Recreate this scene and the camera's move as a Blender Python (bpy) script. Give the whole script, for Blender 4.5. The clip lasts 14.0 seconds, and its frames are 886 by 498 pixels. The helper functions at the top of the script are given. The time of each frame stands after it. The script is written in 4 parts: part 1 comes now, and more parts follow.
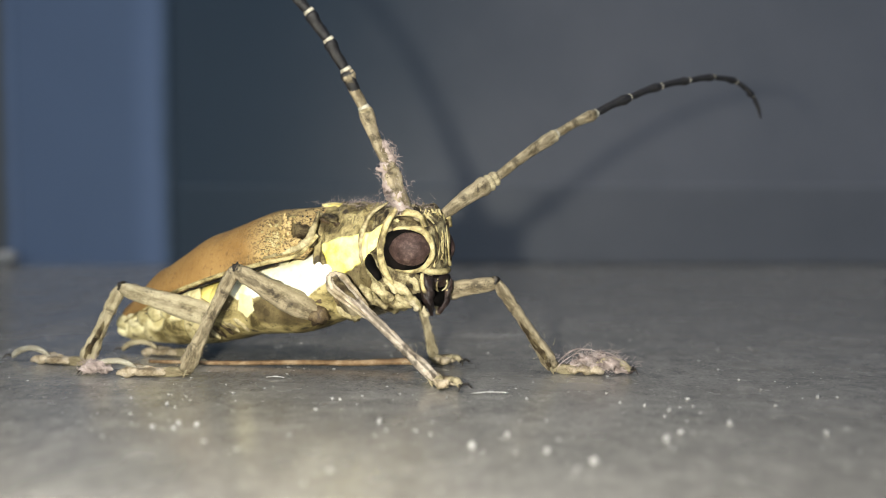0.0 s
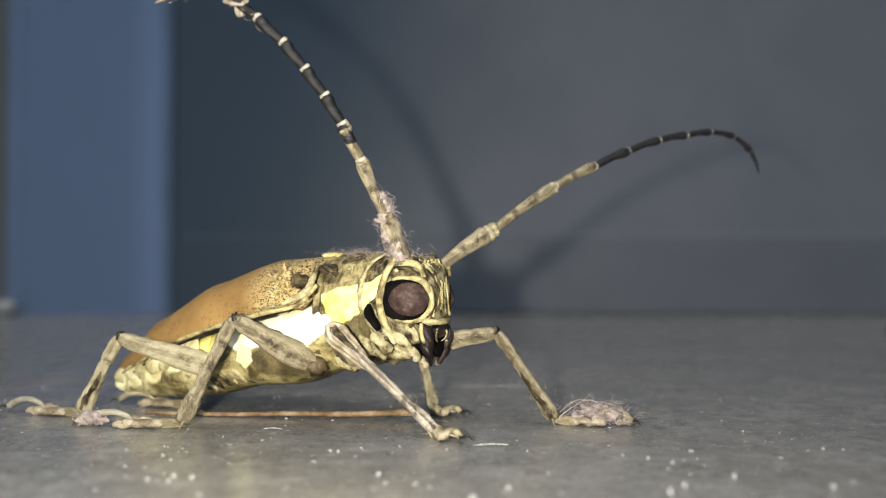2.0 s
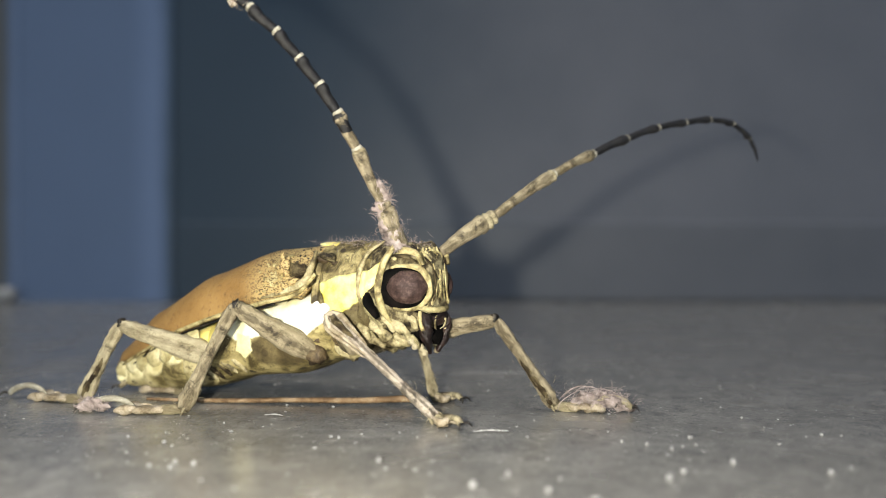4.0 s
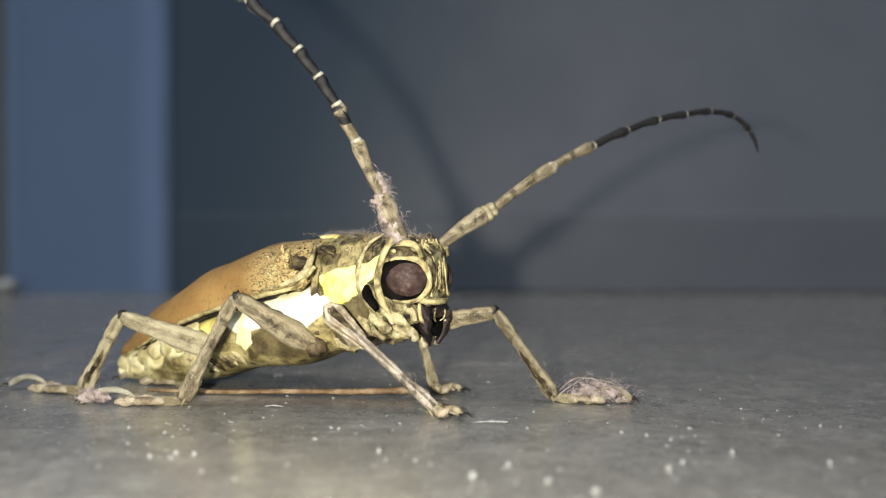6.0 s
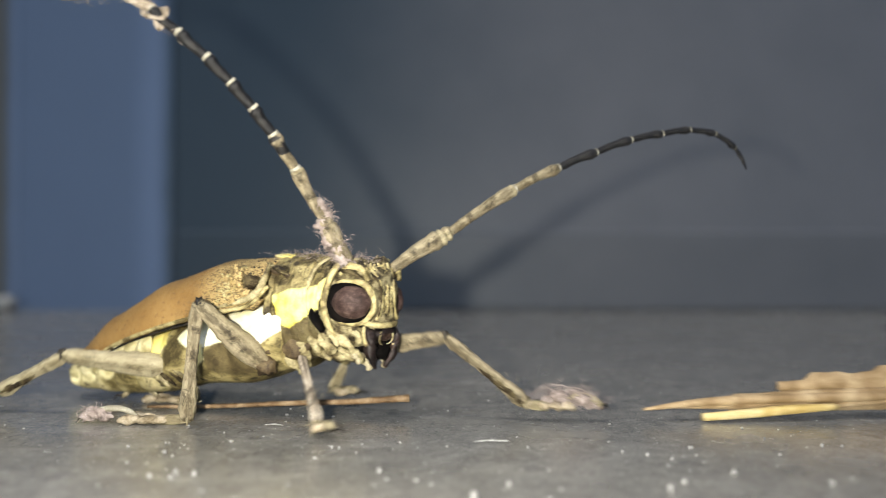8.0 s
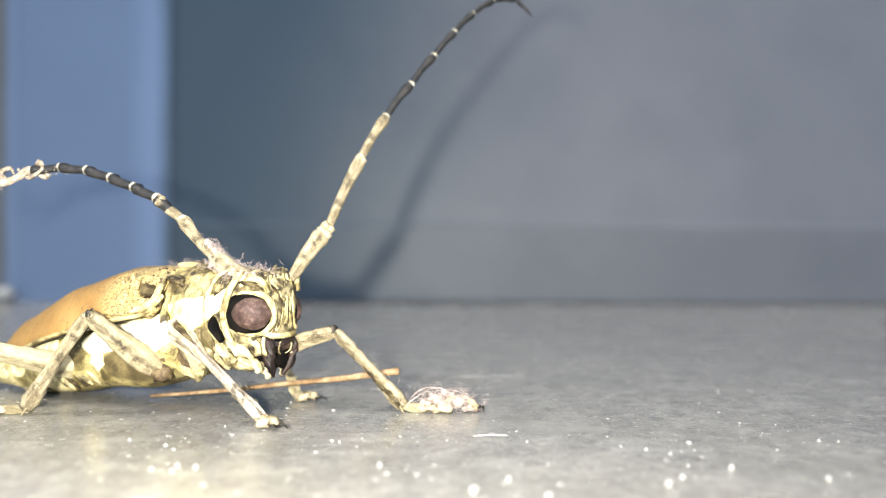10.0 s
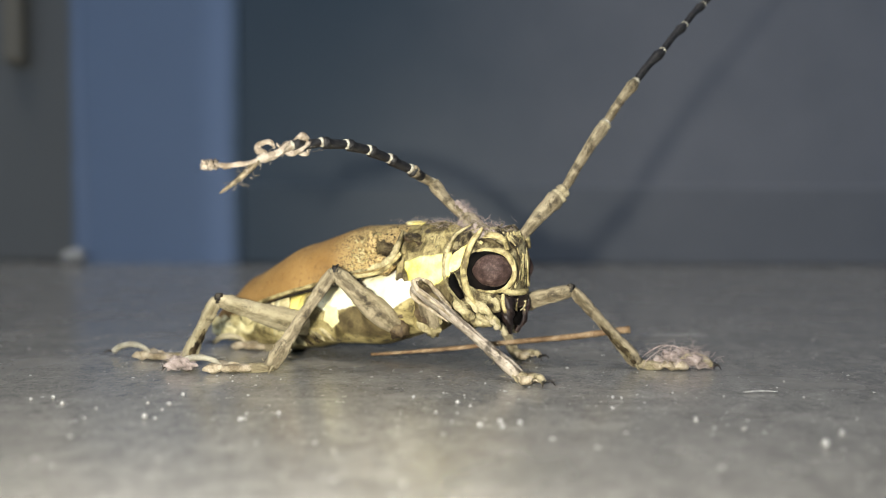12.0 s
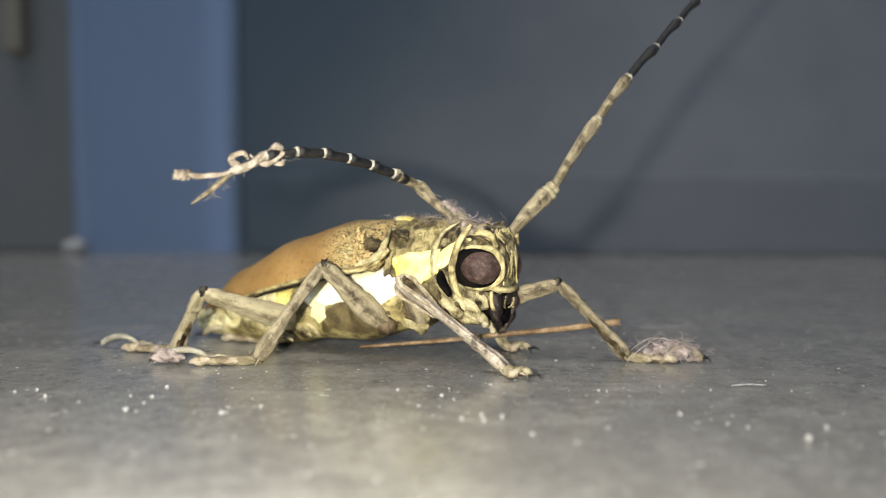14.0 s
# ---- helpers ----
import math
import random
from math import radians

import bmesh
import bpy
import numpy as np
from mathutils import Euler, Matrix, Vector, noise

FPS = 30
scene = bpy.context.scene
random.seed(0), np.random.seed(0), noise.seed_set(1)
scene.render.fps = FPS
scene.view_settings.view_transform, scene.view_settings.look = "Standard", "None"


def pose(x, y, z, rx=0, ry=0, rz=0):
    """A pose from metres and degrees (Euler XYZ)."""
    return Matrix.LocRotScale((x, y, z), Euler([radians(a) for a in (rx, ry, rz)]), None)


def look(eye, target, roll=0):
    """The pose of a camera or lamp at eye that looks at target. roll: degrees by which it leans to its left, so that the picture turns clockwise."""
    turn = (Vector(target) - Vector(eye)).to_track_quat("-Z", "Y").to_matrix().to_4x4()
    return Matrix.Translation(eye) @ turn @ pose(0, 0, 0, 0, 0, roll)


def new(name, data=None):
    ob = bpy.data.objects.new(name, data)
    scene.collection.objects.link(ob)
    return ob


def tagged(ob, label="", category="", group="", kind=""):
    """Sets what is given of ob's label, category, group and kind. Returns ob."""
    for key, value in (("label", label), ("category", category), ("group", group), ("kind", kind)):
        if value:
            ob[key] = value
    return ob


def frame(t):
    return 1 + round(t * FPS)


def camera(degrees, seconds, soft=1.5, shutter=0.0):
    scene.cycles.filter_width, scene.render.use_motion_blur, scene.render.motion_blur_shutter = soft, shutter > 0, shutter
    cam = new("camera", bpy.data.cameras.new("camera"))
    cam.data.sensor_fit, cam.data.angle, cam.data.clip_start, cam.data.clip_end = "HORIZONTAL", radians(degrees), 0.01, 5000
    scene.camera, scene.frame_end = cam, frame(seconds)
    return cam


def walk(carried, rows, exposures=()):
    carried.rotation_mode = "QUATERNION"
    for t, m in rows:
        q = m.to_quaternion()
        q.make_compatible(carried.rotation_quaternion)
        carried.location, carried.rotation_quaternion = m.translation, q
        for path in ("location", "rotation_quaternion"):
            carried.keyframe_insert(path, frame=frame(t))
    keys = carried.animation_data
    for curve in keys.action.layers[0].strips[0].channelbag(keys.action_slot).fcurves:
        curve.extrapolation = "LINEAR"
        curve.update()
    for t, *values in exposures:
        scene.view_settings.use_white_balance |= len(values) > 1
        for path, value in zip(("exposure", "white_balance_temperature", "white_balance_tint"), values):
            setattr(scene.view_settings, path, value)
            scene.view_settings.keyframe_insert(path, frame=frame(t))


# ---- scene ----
cam = camera(60.0, 14.0, soft=1.0, shutter=0.5)
cam.data.dof.use_dof = True
cam.data.dof.focus_distance = 0.098
cam.data.dof.aperture_fstop = 13.0

# seconds, x, y, z of the lens, pitch, turn, roll
PATH = [
    (0.0, 0, 0, .021, -2.55, 0, 0), (0.5, 0, 0, .021, -2.0, 0, 0), (1.0, 0, 0, .021, -1.08, 0, 0),
    (1.5, 0, 0, .021, .19, 0, 0), (2.0, 0, 0, .021, 1.15, 0, 0), (2.5, 0, 0, .021, .77, 0, 0),
    (3.7, 0, 0, .021, .2, 0, 0), (5.0, 0, 0, .021, -.125, 0, 0), (5.5, 0, 0, .021, -.97, 0, 0),
    (6.0, 0, 0, .021, -.45, 0, 0), (6.5, 0, 0, .021, .52, 0, 0), (7.0, 0, 0, .021, .72, 0, 0),
    (7.2, 0, 0, .021, .88, 0, 0), (8.3, -.0003, -.0003, .0213, .75, -.12, .1), (9.3, -.0005, -.0005, .0216, .49, -.24, .24), (9.5, -.0005, -.0005, .0216, .45, -.24, .25),
    (10.0, -.0005, -.0005, .0216, .2, -.24, .26), (10.4, -.0005, -.0005, .0216, .66, -.24, .27), (10.5, -.0006, -.0002, .0215, -.35, .02, .25),
    (10.6, -.0010, .0003, .0213, -1.62, .47, .22), (10.8, -.0106, .0008, .0212, -4.95, .93, .18),
    (11.0, -.0176, .0011, .0211, -7.03, 1.88, .10), (11.5, -.0304, -.0004, .0213, -4.36, .37, .15),
    (12.0, -.0335, -.0005, .0210, -2.58, -.87, .24), (12.5, -.0335, -.0006, .0211, -2.50, -.88, .24),
    (13.0, -.0335, -.0006, .0211, -2.60, -.86, .24), (13.5, -.0336, -.0005, .0211, -2.97, -.89, .22),
    (14.0, -.0310, .0002, .0214, -3.42, -.40, .20)]


def lens_pose(x, y, z, pitch, turn, roll):
    return pose(x, y, z, 90 + pitch, 0, turn) @ pose(0, 0, 0, 0, 0, roll)


walk(cam, [(t, lens_pose(*row)) for t, *row in PATH],
     exposures=[(0, .15), (1.2, .13), (2.5, .24), (5.2, .15), (7.2, .16), (8.6, .65), (9.3, 1.28), (9.7, 1.48), (10.0, 1.55), (10.5, 1.5), (10.8, 1.0), (11.0, .5), (11.6, .27), (14, .26)])

# ---- light ----
world = bpy.data.worlds.new("sky")
scene.world = world
world.use_nodes = True
wn = world.node_tree.nodes
sky = wn.new("ShaderNodeTexSky")
sky.sky_type = "NISHITA"
sky.sun_disc = False
sky.sun_elevation, sky.sun_rotation = radians(74), radians(215)
wn["Background"].inputs["Strength"].default_value = 0.078
world.node_tree.links.new(sky.outputs["Color"], wn["Background"].inputs["Color"])
sun = new("sun", bpy.data.lights.new("sun", "SUN"))
sun.data.energy, sun.data.angle, sun.data.color = 1.05, radians(22), (1, .93, .82)
sun.matrix_world = look((-.25, -.35, 1.5), (0, 0, 0))


# ---- materials ----
class Mat:
    """A node material with a few short cuts."""

    def __init__(self, name, rough=.6, metal=0.0, spec=.4):
        self.m = bpy.data.materials.new(name)
        self.m.use_nodes = True
        self.t = self.m.node_tree
        self.b = self.t.nodes["Principled BSDF"]
        self.b.inputs["Roughness"].default_value = rough
        self.b.inputs["Metallic"].default_value = metal
        self.b.inputs["Specular IOR Level"].default_value = spec
        self.co = self.node("ShaderNodeTexCoord").outputs["Object"]

    def node(self, kind, **inputs):
        n = self.t.nodes.new(kind)
        for k, v in inputs.items():
            key = k.replace("_", " ")
            self.put(v, n.inputs[key])
        return n

    def put(self, v, socket):
        if isinstance(v, bpy.types.NodeSocket):
            self.t.links.new(v, socket)
        else:
            socket.default_value = v

    def noise(self, scale, detail=4.0, rough=.55, distort=0.0, co=None):
        n = self.node("ShaderNodeTexNoise", Scale=scale, Detail=detail, Roughness=rough, Distortion=distort)
        self.t.links.new(co or self.co, n.inputs["Vector"])
        return n.outputs["Fac"]

    def voronoi(self, scale, feature="F1", co=None):
        n = self.node("ShaderNodeTexVoronoi", Scale=scale)
        n.feature = feature
        self.t.links.new(co or self.co, n.inputs["Vector"])
        return n.outputs["Distance"]

    def ramp(self, fac, stops):
        n = self.node("ShaderNodeValToRGB")
        self.t.links.new(fac, n.inputs["Fac"])
        e = n.color_ramp.elements
        while len(e) < len(stops):
            e.new(.5)
        for el, (p, c) in zip(e, stops):
            el.position = p
            el.color = (*c, 1) if isinstance(c, tuple) else (c, c, c, 1)
        return n.outputs["Color"]

    def mix(self, fac, a, b, mode="MIX"):
        n = self.node("ShaderNodeMix")
        n.data_type, n.blend_type = "RGBA", mode
        self.put(fac, n.inputs["Factor"])
        for v, s in ((a, n.inputs["A"]), (b, n.inputs["B"])):
            self.put((*v, 1) if isinstance(v, tuple) else v, s)
        return n.outputs["Result"]

    def math(self, op, a, b=0.0, c=0.0, clamp=False):
        n = self.node("ShaderNodeMath")
        n.operation, n.use_clamp = op, clamp
        for v, s in zip((a, b, c), n.inputs):
            self.put(v, s)
        return n.outputs[0]

    def axes(self, co=None):
        n = self.node("ShaderNodeSeparateXYZ")
        self.t.links.new(co or self.co, n.inputs[0])
        return n.outputs

    def step(self, v, lo, hi):
        n = self.node("ShaderNodeMapRange")
        n.interpolation_type = "SMOOTHSTEP"
        self.put(v, n.inputs["Value"])
        self.put(lo, n.inputs["From Min"])
        self.put(hi, n.inputs["From Max"])
        return n.outputs["Result"]

    def colour(self, c):
        self.put((*c, 1) if isinstance(c, tuple) else c, self.b.inputs["Base Color"])
        return self

    def rough(self, v):
        self.put(v, self.b.inputs["Roughness"])
        return self

    def bump(self, height, strength=.5, dist=.0003):
        n = self.node("ShaderNodeBump", Strength=strength, Distance=dist, Height=height)
        self.t.links.new(n.outputs["Normal"], self.b.inputs["Normal"])
        return self


def mottled(name, dark, mid, light, scale, rough=.6, bump=.4, fine=None, spec=.3, dist=.0003):
    m = Mat(name, rough, 0, spec)
    n = m.noise(scale, 5, .62, .4)
    f = m.noise(fine or scale * 7, 3, .6)
    c = m.ramp(n, [(.39, dark), (.5, mid), (.61, light)])
    c = m.mix(m.step(f, .3, .75), m.mix(.45, c, dark), c)
    m.colour(c).bump(f, bump, dist)
    return m.m


# floor: dark satin laminate with dust and faint streaks
def floor_material():
    m = Mat("floor_laminate", .42, 0, .7)
    big, fine = m.noise(9, 4, .6), m.noise(420, 5, .7)
    st = m.node("ShaderNodeMapping")
    st.inputs["Scale"].default_value = (14, 60, 1)
    m.t.links.new(m.co, st.inputs["Vector"])
    streak = m.noise(3, 4, .6, 0, st.outputs["Vector"])
    c = m.ramp(big, [(.3, (.235, .229, .209)), (.7, (.31, .302, .274))])
    c = m.mix(m.math("MULTIPLY", m.step(streak, .45, .75), .7), c, (.34, .33, .30))
    patch = m.noise(150, 5, .65, .5)
    c = m.mix(m.step(patch, .35, .7), m.mix(.38, c, (.07, .068, .062)), c)
    mottle = m.noise(520, 5, .7, .4)
    c = m.mix(m.math("MULTIPLY", m.step(mottle, .52, .68), .35), c, (.44, .43, .39))
    c = m.mix(m.math("MULTIPLY", m.math("SUBTRACT", 1, m.step(mottle, .34, .48)), .4), c, (.09, .088, .08))
    grain = m.noise(2600, 3, .6)
    c = m.mix(m.step(grain, .35, .7), m.mix(.3, c, (.05, .05, .048)), c)
    dust = m.step(m.noise(1100, 2, .5), .63, .72)
    c = m.mix(m.math("MULTIPLY", dust, .6), c, (.42, .41, .38))
    m.colour(c).rough(m.ramp(m.noise(60, 4), [(.35, .17), (.65, .30)])).bump(m.math("ADD", fine, grain), .14, .0002)
    return m.m


def wall_material(name, a, b, rough=.45):
    m = Mat(name, rough, 0, .4)
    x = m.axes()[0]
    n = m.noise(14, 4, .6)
    # where a and b differ: bluer towards -x, the beetle's wall shade put in
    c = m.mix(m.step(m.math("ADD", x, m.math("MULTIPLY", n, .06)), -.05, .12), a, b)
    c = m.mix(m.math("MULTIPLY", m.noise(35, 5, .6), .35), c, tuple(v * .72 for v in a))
    m.colour(c).bump(m.noise(300, 3), .15, .0004)
    return m.m


WALL_Y, SEAM = .322, -.1148
FLOOR = floor_material()
WALL = wall_material("slate_paint_with_shade", (.040, .064, .089), (.210, .213, .227))
BLUE = wall_material("blue_paint", (.130, .185, .288), (.130, .185, .288), .4)
# darker wall colour that stands in for shade at the wall foot
FOOT_SHADE = wall_material("slate_foot_shade", (.042, .064, .086), (.176, .180, .190))


def edge_light_material(name, x0, x1, x2, a, b, c):
    """Pale stripe for a lit post edge, its highlight and blurred sides put into the colour."""
    m = Mat(name, .36, 0, .4)
    x = m.math("ADD", m.axes()[0], m.math("MULTIPLY", m.math("SUBTRACT", m.noise(40, 4), .5), .004))
    col = m.mix(m.step(x, x1, x2), m.mix(m.step(x, x0, x1), a, b), c)
    m.colour(m.mix(m.math("MULTIPLY", m.noise(35, 5, .6), .25), col, tuple(v * .8 for v in a))).bump(m.noise(300, 3), .15, .0004)
    return m.m


EDGE_LIGHT = edge_light_material("blue_edge_highlight", SEAM - .017, SEAM - .006, SEAM + .0022, (.130, .185, .288), (.165, .230, .36), (.052, .080, .112))
LEFT_EDGE_LIGHT = edge_light_material("blue_left_edge_highlight", SEAM - .0700, SEAM - .0635, SEAM - .0618, (.10, .12, .15), (.145, .208, .33), (.130, .185, .288))
TAN = wall_material("tan_strip_paint", (.17, .155, .12), (.17, .155, .12))
DARK = wall_material("charcoal_paint", (.122, .128, .127), (.122, .128, .127))
PLAIN = mottled("plain_plaster", (.3, .3, .3), (.36, .36, .35), (.42, .41, .4), 6, .8, .1)


def elytra_material():
    m = Mat("tan_elytra", .5, 0, .35)
    x, y, z = m.axes()
    n, f = m.noise(160, 5, .6), m.noise(1500, 4, .65)
    c = m.ramp(n, [(.3, (.23, .125, .036)), (.55, (.325, .192, .062)), (.75, (.41, .26, .095))])
    c = m.mix(m.step(f, .52, .75), c, (.16, .085, .03))
    front = m.step(m.math("ADD", x, m.math("MULTIPLY", n, .006)), .0015, .0085)
    pale = m.step(m.math("ADD", x, m.math("MULTIPLY", n, .006)), .0040, .0115)
    c = m.mix(m.math("MULTIPLY", pale, .45), c, (.44, .33, .14))
    warp = m.node("ShaderNodeMapping")
    warp.inputs["Scale"].default_value = (.75, 1.0, 1.25)
    m.t.links.new(m.co, warp.inputs["Vector"])
    pits = m.step(m.noise(2500, 2, .5, 1.4, warp.outputs["Vector"]), .50, .58)
    near = m.math("MULTIPLY", front, m.step(m.noise(300, 3), .30, .5))
    c = m.mix(m.math("MULTIPLY", m.math("MULTIPLY", m.math("SUBTRACT", 1, pits), pale), .5), c, (.55, .43, .19))
    c = m.mix(m.math("MULTIPLY", m.math("MULTIPLY", pits, near), .9), c, (.10, .066, .028))
    m.colour(c).bump(m.math("ADD", f, m.math("MULTIPLY", m.math("MULTIPLY", pits, near), -2.2)), .55, .0003)
    return m.m


def khaki(m, scale=230, dark=(.05, .038, .018), mid=(.20, .165, .078), light=(.38, .325, .17)):
    """Mottled khaki chitin with dark pores."""
    f = m.noise(1400, 4, .65)
    c = m.ramp(m.noise(scale, 6, .65, .6), [(.39, dark), (.5, mid), (.62, light)])
    c = m.mix(m.step(f, .5, .75), c, tuple(v * .45 for v in dark))
    spots = m.math("SUBTRACT", 1, m.step(m.voronoi(300), .12, .2))
    return m.mix(m.math("MULTIPLY", spots, .85), c, (.03, .023, .015)), f


def band_mask(m, base, slope, half, soft, wobble, scale):
    """1 in a sloping band along the flank, with ragged edges."""
    x, y, z = m.axes()
    w = m.math("MULTIPLY", m.math("SUBTRACT", m.noise(scale, 7, .68), .5), wobble)
    off = m.math("ABSOLUTE", m.math("SUBTRACT", m.math("ADD", z, w), m.math("ADD", m.math("MULTIPLY", x, slope), base)))
    return m.math("SUBTRACT", 1, m.step(off, half - soft, half + soft)), x


def patch_mask(m, corners, soft=.00016, wobble=.0012, scale=420):
    """1 inside a convex patch of the flank; corners are (s, z) in millimetres, clockwise as seen from the right side."""
    x, y, z = m.axes()
    inside = None
    for (s0, z0), (s1, z1) in zip(corners, corners[1:] + corners[:1]):
        dx, dz = s1 - s0, z1 - z0
        n = math.hypot(dx, dz)
        k = -((s0 - 26) * dz - z0 * dx) * .001 / n
        d = m.math("MULTIPLY_ADD", x, dz / n, m.math("MULTIPLY_ADD", z, -dx / n, k))
        inside = d if inside is None else m.math("MINIMUM", inside, d)
    rag = m.math("MULTIPLY", m.math("SUBTRACT", m.noise(scale, 6, .62), .5), wobble)
    return m.step(m.math("ADD", inside, rag), -soft, soft)


def flank_material():
    """Khaki underside with chalk white and yellow scale patches along the flank."""
    m = Mat("khaki_flank", .65, 0, .25)
    c, f = khaki(m, 260, (.06, .045, .016), (.22, .178, .070), (.42, .35, .155))
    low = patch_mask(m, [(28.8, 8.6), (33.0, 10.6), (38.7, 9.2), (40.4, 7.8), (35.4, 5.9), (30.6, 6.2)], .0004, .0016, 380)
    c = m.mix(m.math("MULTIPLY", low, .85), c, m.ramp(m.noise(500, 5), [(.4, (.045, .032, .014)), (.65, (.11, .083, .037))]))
    chalk = m.ramp(m.noise(260, 5, .6), [(.4, (.86, .80, .46)), (.55, (.90, .88, .70))])
    front = patch_mask(m, [(31.4, 13.4), (35.1, 14.8), (40.4, 17.4), (42.3, 13.2), (38.1, 10.2), (34.6, 11.3)])
    rear = patch_mask(m, [(25.2, 10.2), (26.4, 12.2), (33.5, 14.6), (35.4, 13.2), (34.4, 11.2), (29.6, 9.2), (27.0, 8.9)])
    lobe = patch_mask(m, [(27.2, 10.0), (29.9, 10.0), (30.0, 7.8), (28.7, 6.8), (27.4, 7.7)])
    white = m.math("MAXIMUM", m.math("MAXIMUM", front, rear), lobe)
    c = m.mix(white, c, chalk)
    yellow = m.math("MAXIMUM", m.math("MULTIPLY", lobe, .6), patch_mask(m, [(17.4, 8.8), (22.6, 11.4), (23.4, 9.2), (20.4, 6.8)]))
    c = m.mix(yellow, c, (.86, .74, .22))
    m.colour(c).bump(m.math("ADD", f, m.math("MULTIPLY", white, .8)), .5, .00025)
    return m.m


def abdomen_material():
    """Pale khaki with chalky yellow blotches low on each ring."""
    m = Mat("khaki_abdomen", .65, 0, .25)
    c, f = khaki(m, 260, (.11, .086, .032), (.34, .285, .125), (.54, .47, .25))
    x, y, z = m.axes()
    # pale tabs hanging from the rim, one to a ring, over a darker belly
    wave = m.math("ABSOLUTE", m.math("SINE", m.math("MULTIPLY", m.math("ADD", x, .0252), 714)))
    rag = m.math("MULTIPLY", m.math("SUBTRACT", m.noise(500, 6, .65), .5), .0022)
    edge = m.math("SUBTRACT", m.math("ADD", m.math("ADD", z, rag), m.math("MULTIPLY", wave, .0014)), m.math("ADD", m.math("MULTIPLY", x, .36), .0098))
    tabs = m.math("MULTIPLY", m.step(edge, -.0006, .0002), m.step(m.math("ADD", wave, m.math("MULTIPLY", m.noise(700, 4), .5)), .28, .5))
    c = m.mix(tabs, c, m.ramp(m.noise(380, 5), [(.40, (.50, .43, .20)), (.60, (.84, .78, .46))]))
    spot = patch_mask(m, [(17.4, 8.8), (22.6, 11.4), (23.4, 9.2), (20.4, 6.8)])
    c = m.mix(spot, c, (.86, .74, .22))
    m.colour(c).bump(f, .5, .00025)
    return m.m


def thorax_material():
    m = Mat("khaki_pronotum", .6, 0, .3)
    c, f = khaki(m, 300, (.06, .045, .018), (.26, .212, .092), (.46, .39, .185))
    st = m.node("ShaderNodeMapping")
    st.inputs["Scale"].default_value = (1, .3, .3)
    m.t.links.new(m.co, st.inputs["Vector"])
    crease = m.noise(1700, 4, .6, .5, st.outputs["Vector"])
    c = m.mix(m.math("MULTIPLY", m.step(crease, .55, .66), .7), c, (.05, .037, .018))
    low, x = band_mask(m, .0094, .14, .0026, .0005, .004, 260)
    c = m.mix(m.math("MULTIPLY", low, .75), c, (.06, .043, .018))
    band = patch_mask(m, [(39.4, 17.3), (42.4, 17.9), (46.6, 19.3), (46.6, 15.9), (42.6, 12.8), (40.8, 13.8)], wobble=.0010)
    c = m.mix(band, c, m.ramp(m.noise(420, 5, .6), [(.38, (.84, .70, .11)), (.6, (.88, .83, .32))]))
    m.colour(c).bump(m.math("ADD", f, m.math("MULTIPLY", m.math("MULTIPLY", crease, m.math("SUBTRACT", 1, band)), -1.5)), .8, .0004)
    return m.m


ABDOMEN = abdomen_material()
ELYTRA, FLANK, THORAX = elytra_material(), flank_material(), thorax_material()
HEADM = mottled("khaki_head", (.014, .010, .006), (.15, .118, .056), (.46, .40, .22), 820, .55, 1.0)
CREAM = mottled("cream_rim", (.12, .092, .036), (.46, .385, .175), (.64, .56, .29), 560, .5, .4)


def limb_material(name, dark, mid, light, amount, axis=2, groove=.0006):
    """Chitin with streaks along the limb, dark blotches and fine pale hair."""
    m = Mat(name, .6, 0, .3)
    st = m.node("ShaderNodeMapping")
    st.inputs["Scale"].default_value = (.3, 1, 1)
    m.t.links.new(m.co, st.inputs["Vector"])
    streak = m.noise(1900, 6, .7, .8, st.outputs["Vector"])
    broad = m.noise(330, 4, .6, .5)
    c = m.ramp(m.math("ADD", m.math("MULTIPLY", streak, .55), m.math("MULTIPLY", broad, .45)), [(.36, dark), (.46, mid), (.6, light)])
    # darker groove between pale edges, broken along the limb
    z = m.axes()[axis]
    off = m.math("ADD", m.math("ABSOLUTE", z), m.math("MULTIPLY", m.math("SUBTRACT", m.noise(520, 5, .6), .5), groove * 2.6))
    c = m.mix(m.math("MULTIPLY", m.math("SUBTRACT", 1, m.step(off, groove * .17, groove)), min(.9, .2 + amount * .6)), c, tuple(v * 1.5 for v in dark))
    blot = m.step(m.noise(430, 5, .65, .8), max(.54, .64 - amount * .14), max(.66, .74 - amount * .14))
    c = m.mix(m.math("MULTIPLY", blot, .75), c, tuple(v * .6 for v in dark))
    edge = m.step(m.math("ADD", m.math("ABSOLUTE", z), m.math("MULTIPLY", m.math("SUBTRACT", m.noise(700, 4, .6), .5), .0008)), .00055, .00095)
    c = m.mix(m.math("MULTIPLY", edge, .55), c, light)
    pores = m.math("SUBTRACT", 1, m.step(m.voronoi(2300), .14, .3))
    c = m.mix(m.math("MULTIPLY", pores, .35), c, tuple(v * .5 for v in dark))
    hair = m.step(m.noise(2600, 3, .6, .3, st.outputs["Vector"]), .56, .7)
    c = m.mix(m.math("MULTIPLY", hair, .35), c, tuple(min(1, v * 1.25) for v in light))
    m.colour(c).bump(streak, .7, .0003)
    return m.m


